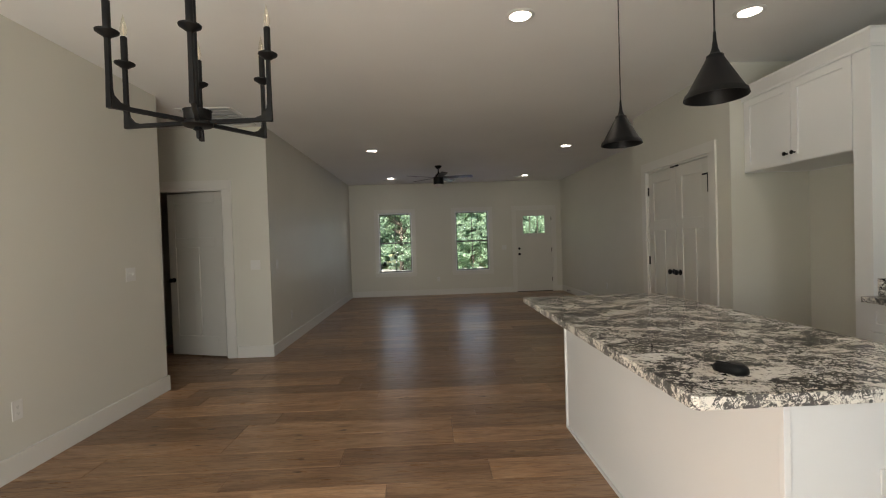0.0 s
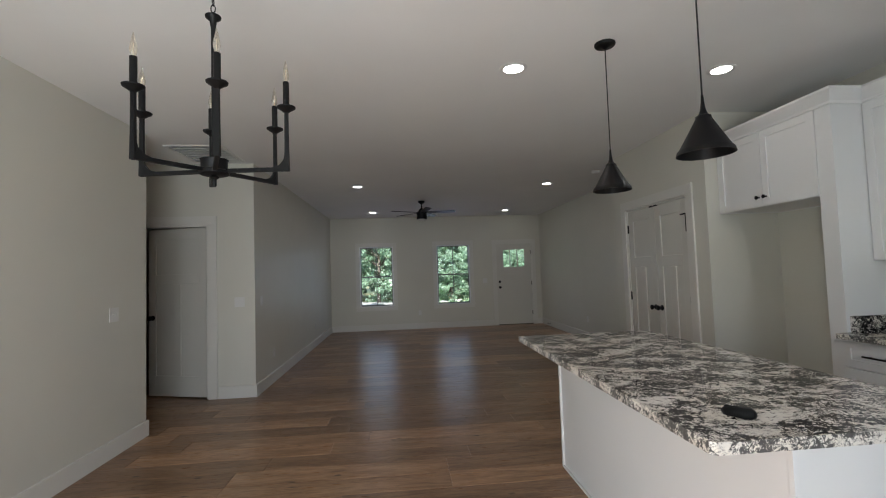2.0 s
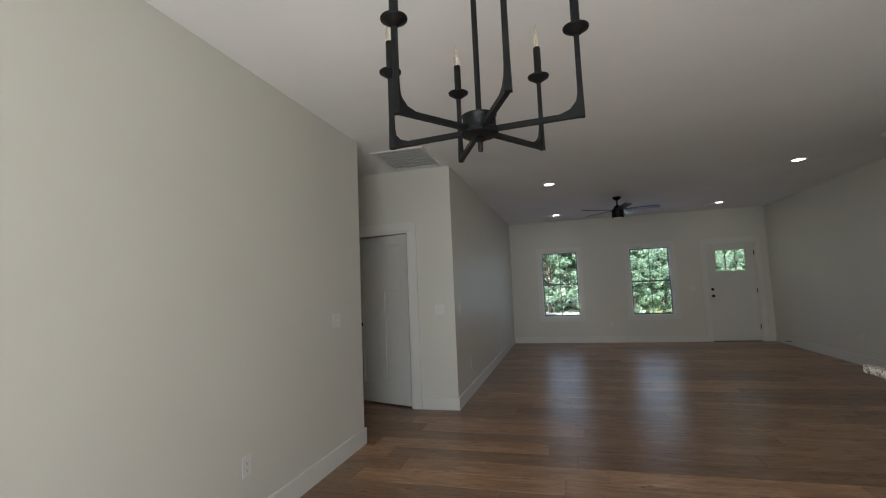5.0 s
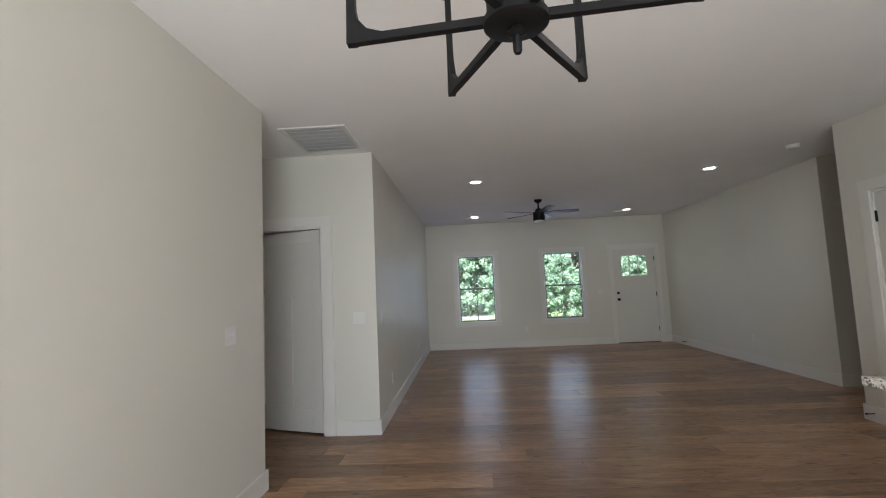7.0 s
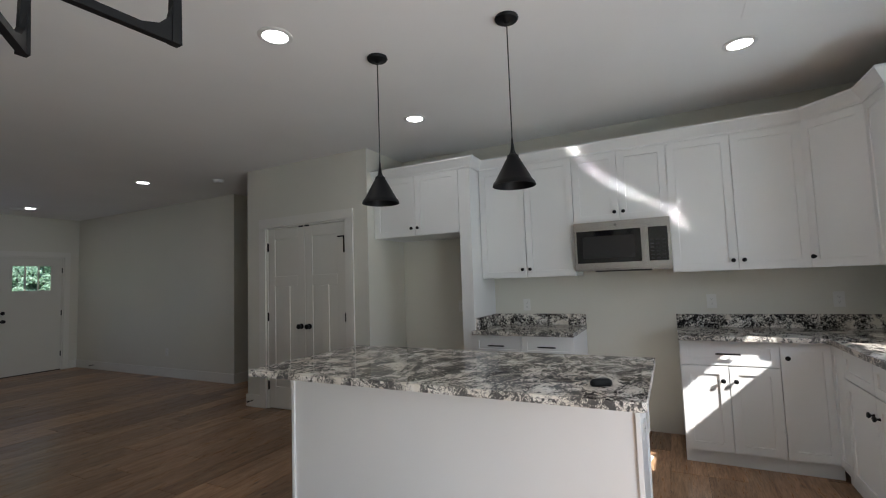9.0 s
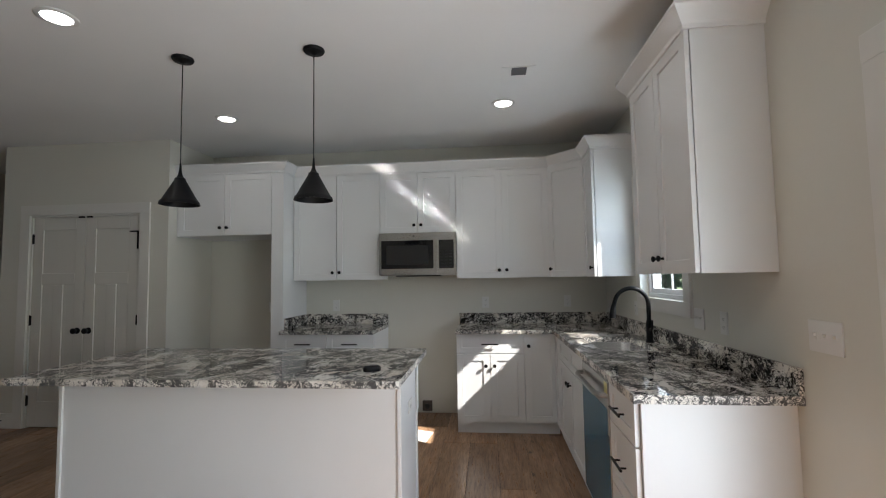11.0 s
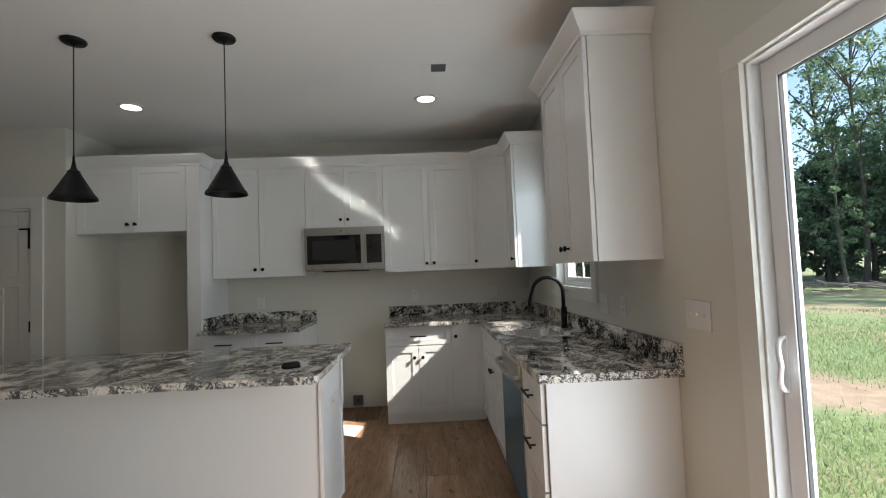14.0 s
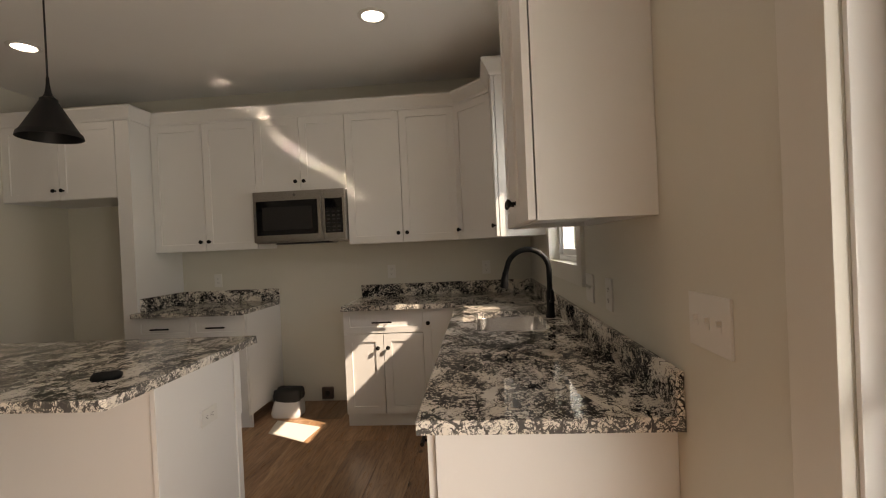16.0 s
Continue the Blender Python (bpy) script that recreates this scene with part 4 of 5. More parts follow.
# ---- outlets and switches ----
def wall_plate(kind, m, gangs=1, label=""):
    w, h = 0.07 + 0.046 * (gangs - 1), 0.115
    root = thing("light_switch" if kind == "switch" else "power_outlet", m, label or ("white toggle light switch plate" if kind == "switch" else "white duplex power outlet"), "light switch" if kind == "switch" else "power outlet", "wall plates")
    part("cover_plate", box((-w / 2, -0.006, -h / 2), (w / 2, -0.0005, h / 2), 0.002), PLATE, root)
    for g in range(gangs):
        x = (g - (gangs - 1) / 2) * 0.046
        if kind == "switch":
            part("toggle", boxes([((x - 0.005, -0.016, 0.0), (x + 0.005, -0.006, 0.011)), ((x - 0.006, -0.0075, -0.013), (x + 0.006, -0.006, 0.013))], 0.001), PLATE, root)
        else:
            for z in (0.02, -0.02):
                s = part("socket", lathe([(0.016, 0), (0.0165, 0.0015)], 16, (x, -0.0055, z), "y"), PLATE, root)
                part("slot", boxes([((x - 0.007, -0.0078, z - 0.003), (x - 0.0055, -0.0068, z + 0.006)), ((x + 0.0055, -0.0078, z - 0.003), (x + 0.007, -0.0068, z + 0.006)), ((x - 0.002, -0.0078, z - 0.010), (x + 0.002, -0.0068, z - 0.006))]), SLOT, s)
    return root


E_, S_, W_, N_ = -90, 180, 90, 0
for y, z in ((0.81, 1.13), (-0.02, 1.134), (2.402, 1.11), (3.12, 1.1)):
    wall_plate("outlet", pose(XE, y, z, 0, 0, E_))
wall_plate("switch", pose(0.397, YS, 1.157, 0, 0, S_), 3, "white three-gang toggle switch plate by the back door")
wall_plate("switch", pose(1.355, YS, 1.135, 0, 0, S_), 2, "white two-gang switch plate over the counter")
wall_plate("outlet", pose(1.085, YS, 1.137, 0, 0, S_))
wall_plate("outlet", pose(2.44, YS, 1.12, 0, 0, S_))
wall_plate("switch", pose(XW, 3.94, 1.135, 0, 0, W_), 2)
wall_plate("outlet", pose(XW, 2.86, 0.395, 0, 0, W_))
wall_plate("switch", pose(-2.03, YC, 1.117), 2)
wall_plate("switch", pose(XL, 5.803, 1.11, 0, 0, W_))
wall_plate("outlet", pose(XL, 6.322, 0.388, 0, 0, W_))
wall_plate("outlet", pose(XL, 9.2, 0.388, 0, 0, W_))
wall_plate("switch", pose(1.96, YN, 1.13), 2)
wall_plate("outlet", pose(0.3, YN, 0.39))
wall_plate("outlet", pose(XR, 8.4, 0.39, 0, 0, E_))
wall_plate("outlet", pose(1.325, 1.245 + 0.014, 0.641, 0, 90, 0), label="white power outlet set sideways in the island end")
rb = thing("range_outlet", pose(XE, 1.43, 0.075, 0, 0, E_), "dark range power outlet low on the wall", "power outlet")
part("box_body", box((-0.05, -0.03, -0.05), (0.05, -0.0005, 0.05), 0.003), material("outlet_brown", (0.08, 0.06, 0.05), 0.5), rb)
part("socket", lathe([(0.026, 0.0), (0.026, 0.004), (0.02, 0.004), (0.02, 0.001)], 18, (0, -0.03, 0), "y"), BLACKP, rb, "black round")

# door stops
for p, rz in (((XR, 10.55, 0.075), E_), ((XP, 5.5, 0.075), E_)):
    ds = thing("door_stop", pose(*p, 0, 0, rz), "black spring door stop on the baseboard", "door stop")
    part("rod", tube([(0, -0.016, 0), (0, -0.08, 0)], 0.005, 8), BLACK, ds)
    part("tip", tube([(0, -0.08, 0), (0, -0.095, 0)], 0.009, 10), RUBBER, ds)

# ---- lamps ----
DOWNLIGHTS = ((-0.77, 7.11), (2.275, 7.08), (2.305, 10.22), (-0.735, 10.19), (0.70, 2.985), (2.21, 2.975), (2.19, 0.63), (0.72, 0.64))
lamp_data = bpy.data.lights.new("downlight", "AREA")
lamp_data.shape, lamp_data.size, lamp_data.energy, lamp_data.color = "DISK", 0.13, LAMP_WATTS, (1.0, 0.96, 0.90)
first = None
for x, y in DOWNLIGHTS:
    if first is None:
        first = thing("recessed_light", pose(x, y, H), "round white recessed ceiling light, switched on", "ceiling light", "recessed lights")
        part("trim_ring", lathe([(0.066, -0.002), (0.07, -0.008), (0.086, -0.008), (0.094, -0.004), (0.095, -0.0005), (0.064, -0.0005)], 32, caps=False), PLATE, first, smooth=40)
        part("diffuser", lathe([(0.066, -0.0045), (0.066, -0.003)], 32), LED, first, "glowing white")
    else:
        copy_thing(first, pose(x, y, H))
    lo = new("downlight", lamp_data)
    lo.matrix_basis = pose(x, y, H - 0.011)

pend = thing("pendant_lamp", pose(1.19, 2.64, H), "black metal cone pendant lamp over the island", "pendant lamp", "island pendants")
part("canopy", lathe([(0.062, -0.0005), (0.064, -0.008), (0.058, -0.018), (0.02, -0.024), (0.006, -0.034)], 28), BLACK, pend, smooth=40)
part("cord", tube([(0, 0, -0.03), (0, 0, -0.67)], 0.0035, 8), BLACKP, pend)
sh = part("shade", lathe([(0.005, -0.665), (0.0065, -0.695), (0.011, -0.728), (0.017, -0.745), (0.022, -0.752), (0.030, -0.756), (0.031, -0.767), (0.034, -0.772), (0.099, -0.892), (0.108, -0.900), (0.113, -0.918), (0.109, -0.918), (0.102, -0.900), (0.032, -0.778), (0.0, -0.772)], 40, caps=False), BLACK, pend, smooth=35)
part("socket", lathe([(0.018, -0.792), (0.018, -0.81), (0.012, -0.815)], 16), BLACKP, sh)
copy_thing(pend, pose(1.19, 1.797, H))


# chandelier over the dining area
CH, CHZ, CHR, CHA = (-0.845, 1.918), 1.83, 0.298, -66.1
ch = thing("chandelier", pose(*CH, CHZ), "black iron chandelier with six candle arms over the dining area", "chandelier")
part("hub", lathe([(0.0, -0.008), (0.05, -0.008), (0.057, -0.004), (0.057, 0.008), (0.05, 0.012), (0.05, 0.05), (0.054, 0.055), (0.0, 0.057)], 28, caps=False), BLACK, ch, smooth=40)
part("finial", lathe([(0.008, -0.006), (0.016, -0.014), (0.018, -0.02), (0.008, -0.026), (0.008, -0.05), (0.006, -0.056)], 16), BLACK, ch, smooth=50)
part("stem", lathe([(0.009, 0.055), (0.009, 0.60), (0.014, 0.635), (0.030, 0.648), (0.031, 0.656), (0.010, 0.664), (0.006, 0.672)], 14), BLACK, ch, smooth=50)
for k in range(6):
    a = radians(CHA + 60 * k)
    c, s = math.cos(a), math.sin(a)
    P = lambda r, z: (c * r, s * r, z)
    bm = tube([P(0.045, 0.008), P(CHR - 0.004, 0.006)], 0.0075, square=True)
    tube([P(CHR, -0.002), P(CHR, 0.10), P(CHR, 0.25)], [0.009, 0.0075, 0.007], bm=bm, square=True)
    g = [bm.verts.new(P(r, z) if not w else (c * r - s * w, s * r + c * w, z)) for w in (-0.007, 0.007) for r, z in ((CHR - 0.005, 0.01), (CHR - 0.065, 0.012), (CHR - 0.03, 0.024), (CHR - 0.012, 0.045), (CHR - 0.004, 0.085))]
    bm.faces.new(g[:5])
    bm.faces.new(g[5:])
    for j in range(5):
        bm.faces.new((g[j], g[(j + 1) % 5], g[5 + (j + 1) % 5], g[5 + j]))
    arm = part("arm", bm, BLACK, ch)
    part("drip_dish", lathe([(0.008, 0.237), (0.022, 0.248), (0.036, 0.257), (0.037, 0.262), (0.02, 0.260), (0.012, 0.263)], 20, P(CHR, 0)), BLACK, arm, smooth=40)
    part("candle", lathe([(0.0125, 0.261), (0.0125, 0.365), (0.010, 0.367)], 14, P(CHR, 0)), BLACK, arm, smooth=40)
    part("bulb", lathe([(0.007, 0.366), (0.011, 0.380), (0.013, 0.393), (0.010, 0.415), (0.004, 0.442), (0.001, 0.455)], 12, P(CHR, 0)), BULB, arm, "clear glass flame bulb", 60)
    part("filament", tube([P(CHR, 0.37), P(CHR, 0.415)], 0.0018, 6), FILAMENT, arm)
LINK = mesh_of("chain_link", tube([(0.009 * math.cos(t), 0, 0.018 * math.sin(t)) for t in [2 * math.pi * k / 12 for k in range(13)]], 0.0022, 6), BLACK, 60)
zc, k = 0.688, 0
while CHZ + zc < H - 0.03:
    part("chain_link", LINK, BLACK, ch, place=pose(0, 0, zc, 0, 0, 90 * (k % 2)))
    zc, k = zc + 0.03, k + 1
part("canopy", lathe([(0.01, H - CHZ - 0.04), (0.05, H - CHZ - 0.03), (0.062, H - CHZ - 0.012), (0.063, H - CHZ - 0.0005)], 28), BLACK, ch, smooth=40)

# ceiling fan
fan = thing("ceiling_fan", pose(0.30, 8.667, H), "black five-blade ceiling fan with a small light", "ceiling fan")
part("canopy", lathe([(0.065, -0.0005), (0.066, -0.02), (0.045, -0.045), (0.018, -0.06)], 24), BLACK, fan, smooth=40)
part("downrod", lathe([(0.013, -0.05), (0.013, -0.16)], 12), BLACK, fan)
part("motor", lathe([(0.02, -0.14), (0.055, -0.17), (0.065, -0.20), (0.095, -0.215), (0.098, -0.345), (0.09, -0.355), (0.0, -0.355)], 28, caps=False), BLACK, fan, smooth=40)
part("light_bowl", lathe([(0.085, -0.355), (0.08, -0.375), (0.05, -0.39), (0.0, -0.395)], 24, caps=False), PLATE, fan, "white glass", 50)
for k in range(5):
    a = -9 + 72 * k
    bm = plate([(0.07, -0.045), (0.20, -0.055), (0.62, -0.062), (0.65, -0.05), (0.655, 0.04), (0.63, 0.055), (0.2, 0.05), (0.07, 0.04)], -0.004, 0.004)
    bl = part("blade", bm, BLACKP, fan, place=pose(0, 0, -0.225, 0, 0, a) @ pose(0, 0, 0, -11, 0, 0))

# ceiling vents, detectors
vent = thing("return_vent", pose(-2.2, 5.105, H), "white louvred return air vent in the hall ceiling", "air vent")
vx, vy = 0.285, 0.347
part("frame", boxes([((-vx, -vy, -0.012), (vx, -vy + 0.035, -0.0005)), ((-vx, vy - 0.035, -0.012), (vx, vy, -0.0005)), ((-vx, -vy + 0.035, -0.012), (-vx + 0.035, vy - 0.035, -0.0005)), ((vx - 0.035, -vy + 0.035, -0.012), (vx, vy - 0.035, -0.0005))], 0.002), PLATE, vent)
part("backing", box((-vx + 0.03, -vy + 0.03, -0.0012), (vx - 0.03, vy - 0.03, -0.0006)), material("vent_shadow_grey", (0.62, 0.62, 0.61), 0.7), vent)
slat_mesh = mesh_of("slat", box((-vx + 0.036, -0.033, -0.0015), (vx - 0.036, 0.033, 0.0015)), PLATE)
for k in range(7):
    part("slat", slat_mesh, PLATE, vent, place=pose(0, -vy + 0.079 + k * 0.0905, -0.0135, 20))
for x, y in ((-0.78, 10.46), (2.26, 10.46)):
    reg = thing("air_register", pose(x, y, H), "white ceiling air register", "air vent", "ceiling registers")
    part("frame", boxes([((-0.16, -0.09, -0.006), (0.16, -0.06, -0.0005)), ((-0.16, 0.06, -0.006), (0.16, 0.09, -0.0005)), ((-0.16, -0.06, -0.006), (-0.13, 0.06, -0.0005)), ((0.13, -0.06, -0.006), (0.16, 0.06, -0.0005))], 0.001), PLATE, reg)
    for k in range(5):
        part("slat", box((-0.13, -0.05 + k * 0.022, -0.007), (0.13, -0.038 + k * 0.022, -0.002)), PLATE, reg)
kg = thing("ceiling_vent", pose(1.70, 0.57, H), "unfinished white ceiling vent plate with a square grey opening", "air vent")
part("plate", box((-0.13, -0.13, -0.004), (0.16, 0.09, -0.0005), 0.001), CEIL, kg)
part("opening", box((-0.12, -0.075, -0.0055), (-0.01, 0.025, -0.0041)), GRILLE, kg, "grey grille")
sm = thing("smoke_detector", pose(2.73, 6.23, H), "round white smoke detector on the ceiling", "smoke detector")
part("base", lathe([(0.07, -0.0005), (0.07, -0.012), (0.06, -0.014)], 28), PLATE, sm, smooth=40)
part("cover", lathe([(0.058, -0.014), (0.06, -0.03), (0.045, -0.04), (0.0, -0.042)], 28, caps=False), PLATE, sm, smooth=40)
bp = thing("blank_cover", pose(1.93, -0.24, H), "round white blank cover plate on the ceiling", "cover plate")
part("plate", lathe([(0.075, -0.0005), (0.075, -0.004), (0.07, -0.006)], 28), PLATE, bp, smooth=40)

# things left on the floor of the range space
paper = solid("paper_sheet", plate([(2.50, 1.335), (2.76, 1.30), (2.90, 1.70), (2.655, 1.66)], 0.0, 0.002), PAPER, "cream sheet of paper lying on the floor in sunlight", "paper", m=pose(0, 0, 0.0005))
bag = thing("tool_bag", pose(3.02, 1.66, 0.0), "small slumped bag, white below and black at the open top", "bag")


def sack(rings, seed):
    bm = bmesh.new()
    rnd = random.Random(seed)
    loops = []
    for sx, sy, z, dx in rings:
        loops.append([bm.verts.new((dx + x * (1 + rnd.uniform(-0.07, 0.07)), y * (1 + rnd.uniform(-0.07, 0.07)), z + rnd.uniform(-0.006, 0.006) * (z > 0.01))) for x, y in rounded_rect(-sx, -sy, sx, sy, min(sx, sy) * 0.5, 4)])
    for a, b in zip(loops, loops[1:]):
        for k in range(len(a)):
            bm.faces.new((a[k], a[(k + 1) % len(a)], b[(k + 1) % len(a)], b[k]))
    bm.faces.new(loops[0])
    bm.faces.new(loops[-1])
    return bm


part("sack", sack([(0.075, 0.115, 0.0, 0), (0.085, 0.125, 0.03, 0), (0.075, 0.115, 0.09, 0.01), (0.06, 0.105, 0.13, 0.02)], 3), BAGW, bag, "white plastic", 60)
part("top", sack([(0.062, 0.11, 0.12, 0.02), (0.07, 0.115, 0.16, 0.025), (0.065, 0.11, 0.20, 0.03), (0.05, 0.10, 0.215, 0.03)], 5), RUBBER, bag, "black fabric", 60)


# ---- outdoors ----
def make_lawn():
    m = material("lawn", (0.1, 0.14, 0.04), 0.95)
    nt, n, link, b = nodes_of(m)
    v = coords(m)
    grass = ramp(m, noise_tex(m, v, 14, 6, 0.7), (0.3, (0.16, 0.20, 0.09)), (0.7, (0.30, 0.36, 0.17)))
    dirt = ramp(m, noise_tex(m, v, 6, 5, 0.6), (0.3, (0.30, 0.21, 0.15)), (0.7, (0.46, 0.34, 0.25)))
    mask = ramp(m, noise_tex(m, coords(m, (0.55, 1.3, 1), (0, 0, 0.75)), 0.22, 5, 0.65, 0.4), (0.51, (0, 0, 0)), (0.62, (0.75,) * 3))
    sep, far = n.new("ShaderNodeSeparateXYZ"), n.new("ShaderNodeMath")
    link(coords(m, (0.04, 0.04, 0.04), (0, 0, radians(48))), sep.inputs[0])
    far.operation = "MULTIPLY_ADD"
    far.inputs[1].default_value = 0.07
    link(noise_tex(m, v, 0.55, 6, 0.65), far.inputs[0])
    link(sep.outputs[0], far.inputs[2])
    worn = ramp(m, far.outputs[0], (0.25, (0, 0, 0)), (0.27, (0.95,) * 3), (0.315, (0.95,) * 3), (0.34, (0, 0, 0)), (0.70, (0, 0, 0)), (0.73, (0.95,) * 3), (0.79, (0.95,) * 3), (0.82, (0, 0, 0)))
    link(mixed(m, mixed(m, grass, dirt, mask), dirt, worn), b.inputs["Base Color"])
    bumped(m, noise_tex(m, v, 40, 4), 0.6, 0.03)
    return m


def make_leaf(name, dark, light):
    m = material(name, light, 0.36)
    nt, n, link, b = nodes_of(m)
    geo = n.new("ShaderNodeNewGeometry")
    col = ramp(m, geo.outputs["Random Per Island"], (0.0, dark), (0.6, light), (1.0, tuple(min(1, c * 1.35) for c in light)))
    link(col, b.inputs["Base Color"])
    tl, mx = n.new("ShaderNodeBsdfTranslucent"), n.new("ShaderNodeMixShader")
    link(col, tl.inputs[0])
    mx.inputs[0].default_value = 0.55
    link(b.outputs[0], mx.inputs[1])
    link(tl.outputs[0], mx.inputs[2])
    link(mx.outputs[0], n["Material Output"].inputs[0])
    return m


def make_bark():
    m = material("bark", (0.12, 0.10, 0.08), 0.95)
    nt, n, link, b = nodes_of(m)
    f = noise_tex(m, coords(m, (6, 6, 1)), 3, 6, 0.65)
    link(ramp(m, f, (0.3, (0.05, 0.042, 0.035)), (0.7, (0.2, 0.175, 0.15))), b.inputs["Base Color"])
    bumped(m, f, 0.8, 0.02)
    return m


LAWN, BARK = make_lawn(), make_bark()
LEAF_A = make_leaf("leaves_green", (0.07, 0.13, 0.08), (0.23, 0.33, 0.21))
LEAF_B = make_leaf("leaves_bright", (0.07, 0.13, 0.065), (0.24, 0.34, 0.20))
LEAF_C = make_leaf("leaves_pale", (0.15, 0.25, 0.17), (0.34, 0.47, 0.36))
BLADE = make_leaf("grass_blades", (0.20, 0.26, 0.125), (0.34, 0.43, 0.22))
ZL = -0.42
solid("ground", plate([(-400, -400), (400, -400), (400, 400), (-400, 400)], ZL - 0.2, ZL), LAWN, "patchy lawn with bare earth", "ground", "structure")
solid("foundation", boxes([((-4.7, YS - T, ZL), (9.7, YN + T, -0.061))]), material("foundation_block", (0.3, 0.29, 0.28), 0.9), "concrete foundation", "foundation", "structure")
solid("porch_slab", box((-3.0, YN + T + 0.002, ZL), (4.5, YN + 2.2, -0.12)), material("concrete", (0.36, 0.35, 0.33), 0.9), "concrete front porch slab", "porch", "structure")
solid("driveway", plate([(-9, 25.5), (3.5, 26.5), (3.5, 29.6), (-9, 29.0)], ZL, ZL + 0.02), painted("pale_gravel", (0.36, 0.37, 0.38), 0.9), "pale gravel drive in front of the trees", "driveway", "structure")
for x in (-2.6, 2.62, 4.2):
    po = thing("porch_post", pose(x, YN + 2.0, -0.12), "square white porch post", "post", "porch posts")
    part("shaft", box((-0.07, -0.07, 0.12), (0.07, 0.07, H + 0.4), 0.006), TRIM, po)
    part("plinth", box((-0.1, -0.1, 0), (0.1, 0.1, 0.12), 0.006), TRIM, po)


def leaf_cloud(rng, centres, radii, per, size):
    """Many small leaf blades round clump centres."""
    n = len(centres) * per
    c = np.repeat(np.array(centres), per, 0)
    r = np.repeat(np.array(radii), per)[:, None]
    d = rng.normal(size=(n, 3))
    d /= np.linalg.norm(d, axis=1)[:, None]
    p = c + d * r * rng.uniform(0.35, 1.0, (n, 1)) ** 0.5 * np.array([1, 1, 0.75])
    u = rng.normal(size=(n, 3))
    u /= np.linalg.norm(u, axis=1)[:, None]
    v = np.cross(u, rng.normal(size=(n, 3)))
    v /= np.linalg.norm(v, axis=1)[:, None]
    s = size * rng.uniform(0.6, 1.3, (n, 1))
    verts = np.stack([p - u * s, p - v * s * 0.5, p + u * s, p + v * s * 0.5], 1).reshape(-1, 3)
    faces = np.arange(4 * n).reshape(-1, 4)
    me = bpy.data.meshes.new("leaves")
    me.from_pydata(verts.tolist(), [], faces.tolist())
    return me


def make_tree(seed, height, spread, bare, leafmat, m, label, per=42, clumps=120, size=0.16, girth=0.0):
    rng = np.random.default_rng(seed)
    root = thing("tree", m, label, "tree", "trees round the yard")
    lean = rng.normal(0, 0.02, 2)
    pts = [(lean[0] * z + 0.12 * math.sin(z * 0.5 + seed), lean[1] * z + 0.1 * math.cos(z * 0.4 + seed), z) for z in np.linspace(0, height * 0.92, 12)]
    r0 = girth or 0.014 * height + 0.03
    rad = [r0 * (1.25 if k == 0 else 1 - 0.9 * k / 11) for k in range(12)]
    bm = tube(pts, rad, 9)
    centres, radii = [], []
    for k in range(clumps):
        f = bare + (1 - bare) * rng.uniform(0, 1) ** 0.8
        z = f * height
        a = rng.uniform(0, 2 * math.pi)
        prof = math.sin(math.pi * min(0.97, max(0.06, (f - bare) / (1 - bare) * 0.8 + 0.17)))
        rr = spread * prof * rng.uniform(0.25, 1.0)
        base = Vector(pts[min(11, int(f * 0.85 * 12))])
        tip = Vector((base.x + rr * math.cos(a), base.y + rr * math.sin(a), z))
        centres.append(tuple(tip))
        radii.append(rng.uniform(0.35, 0.9) * spread * 0.2)
        if k % 5 == 0:
            tube([base, base.lerp(tip, 0.5) + Vector((0, 0, 0.15)), tip], [r0 * 0.32, r0 * 0.2, 0.015], 6, bm)
    part("trunk", bm, BARK, root, smooth=60)
    me = leaf_cloud(rng, centres, radii, per, size)
    me.materials.append(leafmat)
    part("crown", me, leafmat, root)
    return root


rt = random.Random(11)
kinds = [
    make_tree(1, 17, 4.9, 0.24, LEAF_A, pose(28.7, -27.5, ZL), "tall broadleaf tree with open branches at the wood's edge", 40, 95, 0.13, 0.25),
    make_tree(2, 18, 4.4, 0.4, LEAF_B, pose(24.8, -26.1, ZL), "tall slender tree with a high crown", 45, 110, 0.13, 0.16),
    make_tree(3, 14, 3.4, 0.12, LEAF_A, pose(24, -36, ZL), "leafy green broadleaf tree with low branches", 60, 170, 0.16),
    make_tree(4, 5.5, 2.4, 0.03, LEAF_A, pose(30, -36, ZL), "dense young leafy green tree", 90, 130, 0.12),
    make_tree(5, 6.5, 2.6, 0.02, LEAF_C, pose(-1.5, 28, ZL), "dense pale green tree in full sun", 90, 170, 0.11),
]
make_tree(6, 9.5, 1.7, 0.18, LEAF_B, pose(22.3, -22.4, ZL), "thin young tree with pale leaves at the wood's edge", 46, 60, 0.1, 0.1)
# woods behind the back yard
for k in range(22):
    deg = -80 + 66 * (k % 11) / 10 if k < 11 else -66 + 20 * (k - 11) / 10
    if k < 11 and -52 < deg < -36:
        continue
    a = radians(deg + rt.uniform(-1.5, 1.5))
    d = (33 + rt.uniform(-2, 4)) if k < 11 else (42 + rt.uniform(-2, 7))
    sc = rt.uniform(0.8, 1.25)
    o = kinds[rt.choice((0, 0, 1, 1, 2))]
    copy_thing(o, pose(d * math.cos(a), d * math.sin(a), ZL, 0, 0, rt.uniform(0, 360)) @ Matrix.Scale(sc, 4))
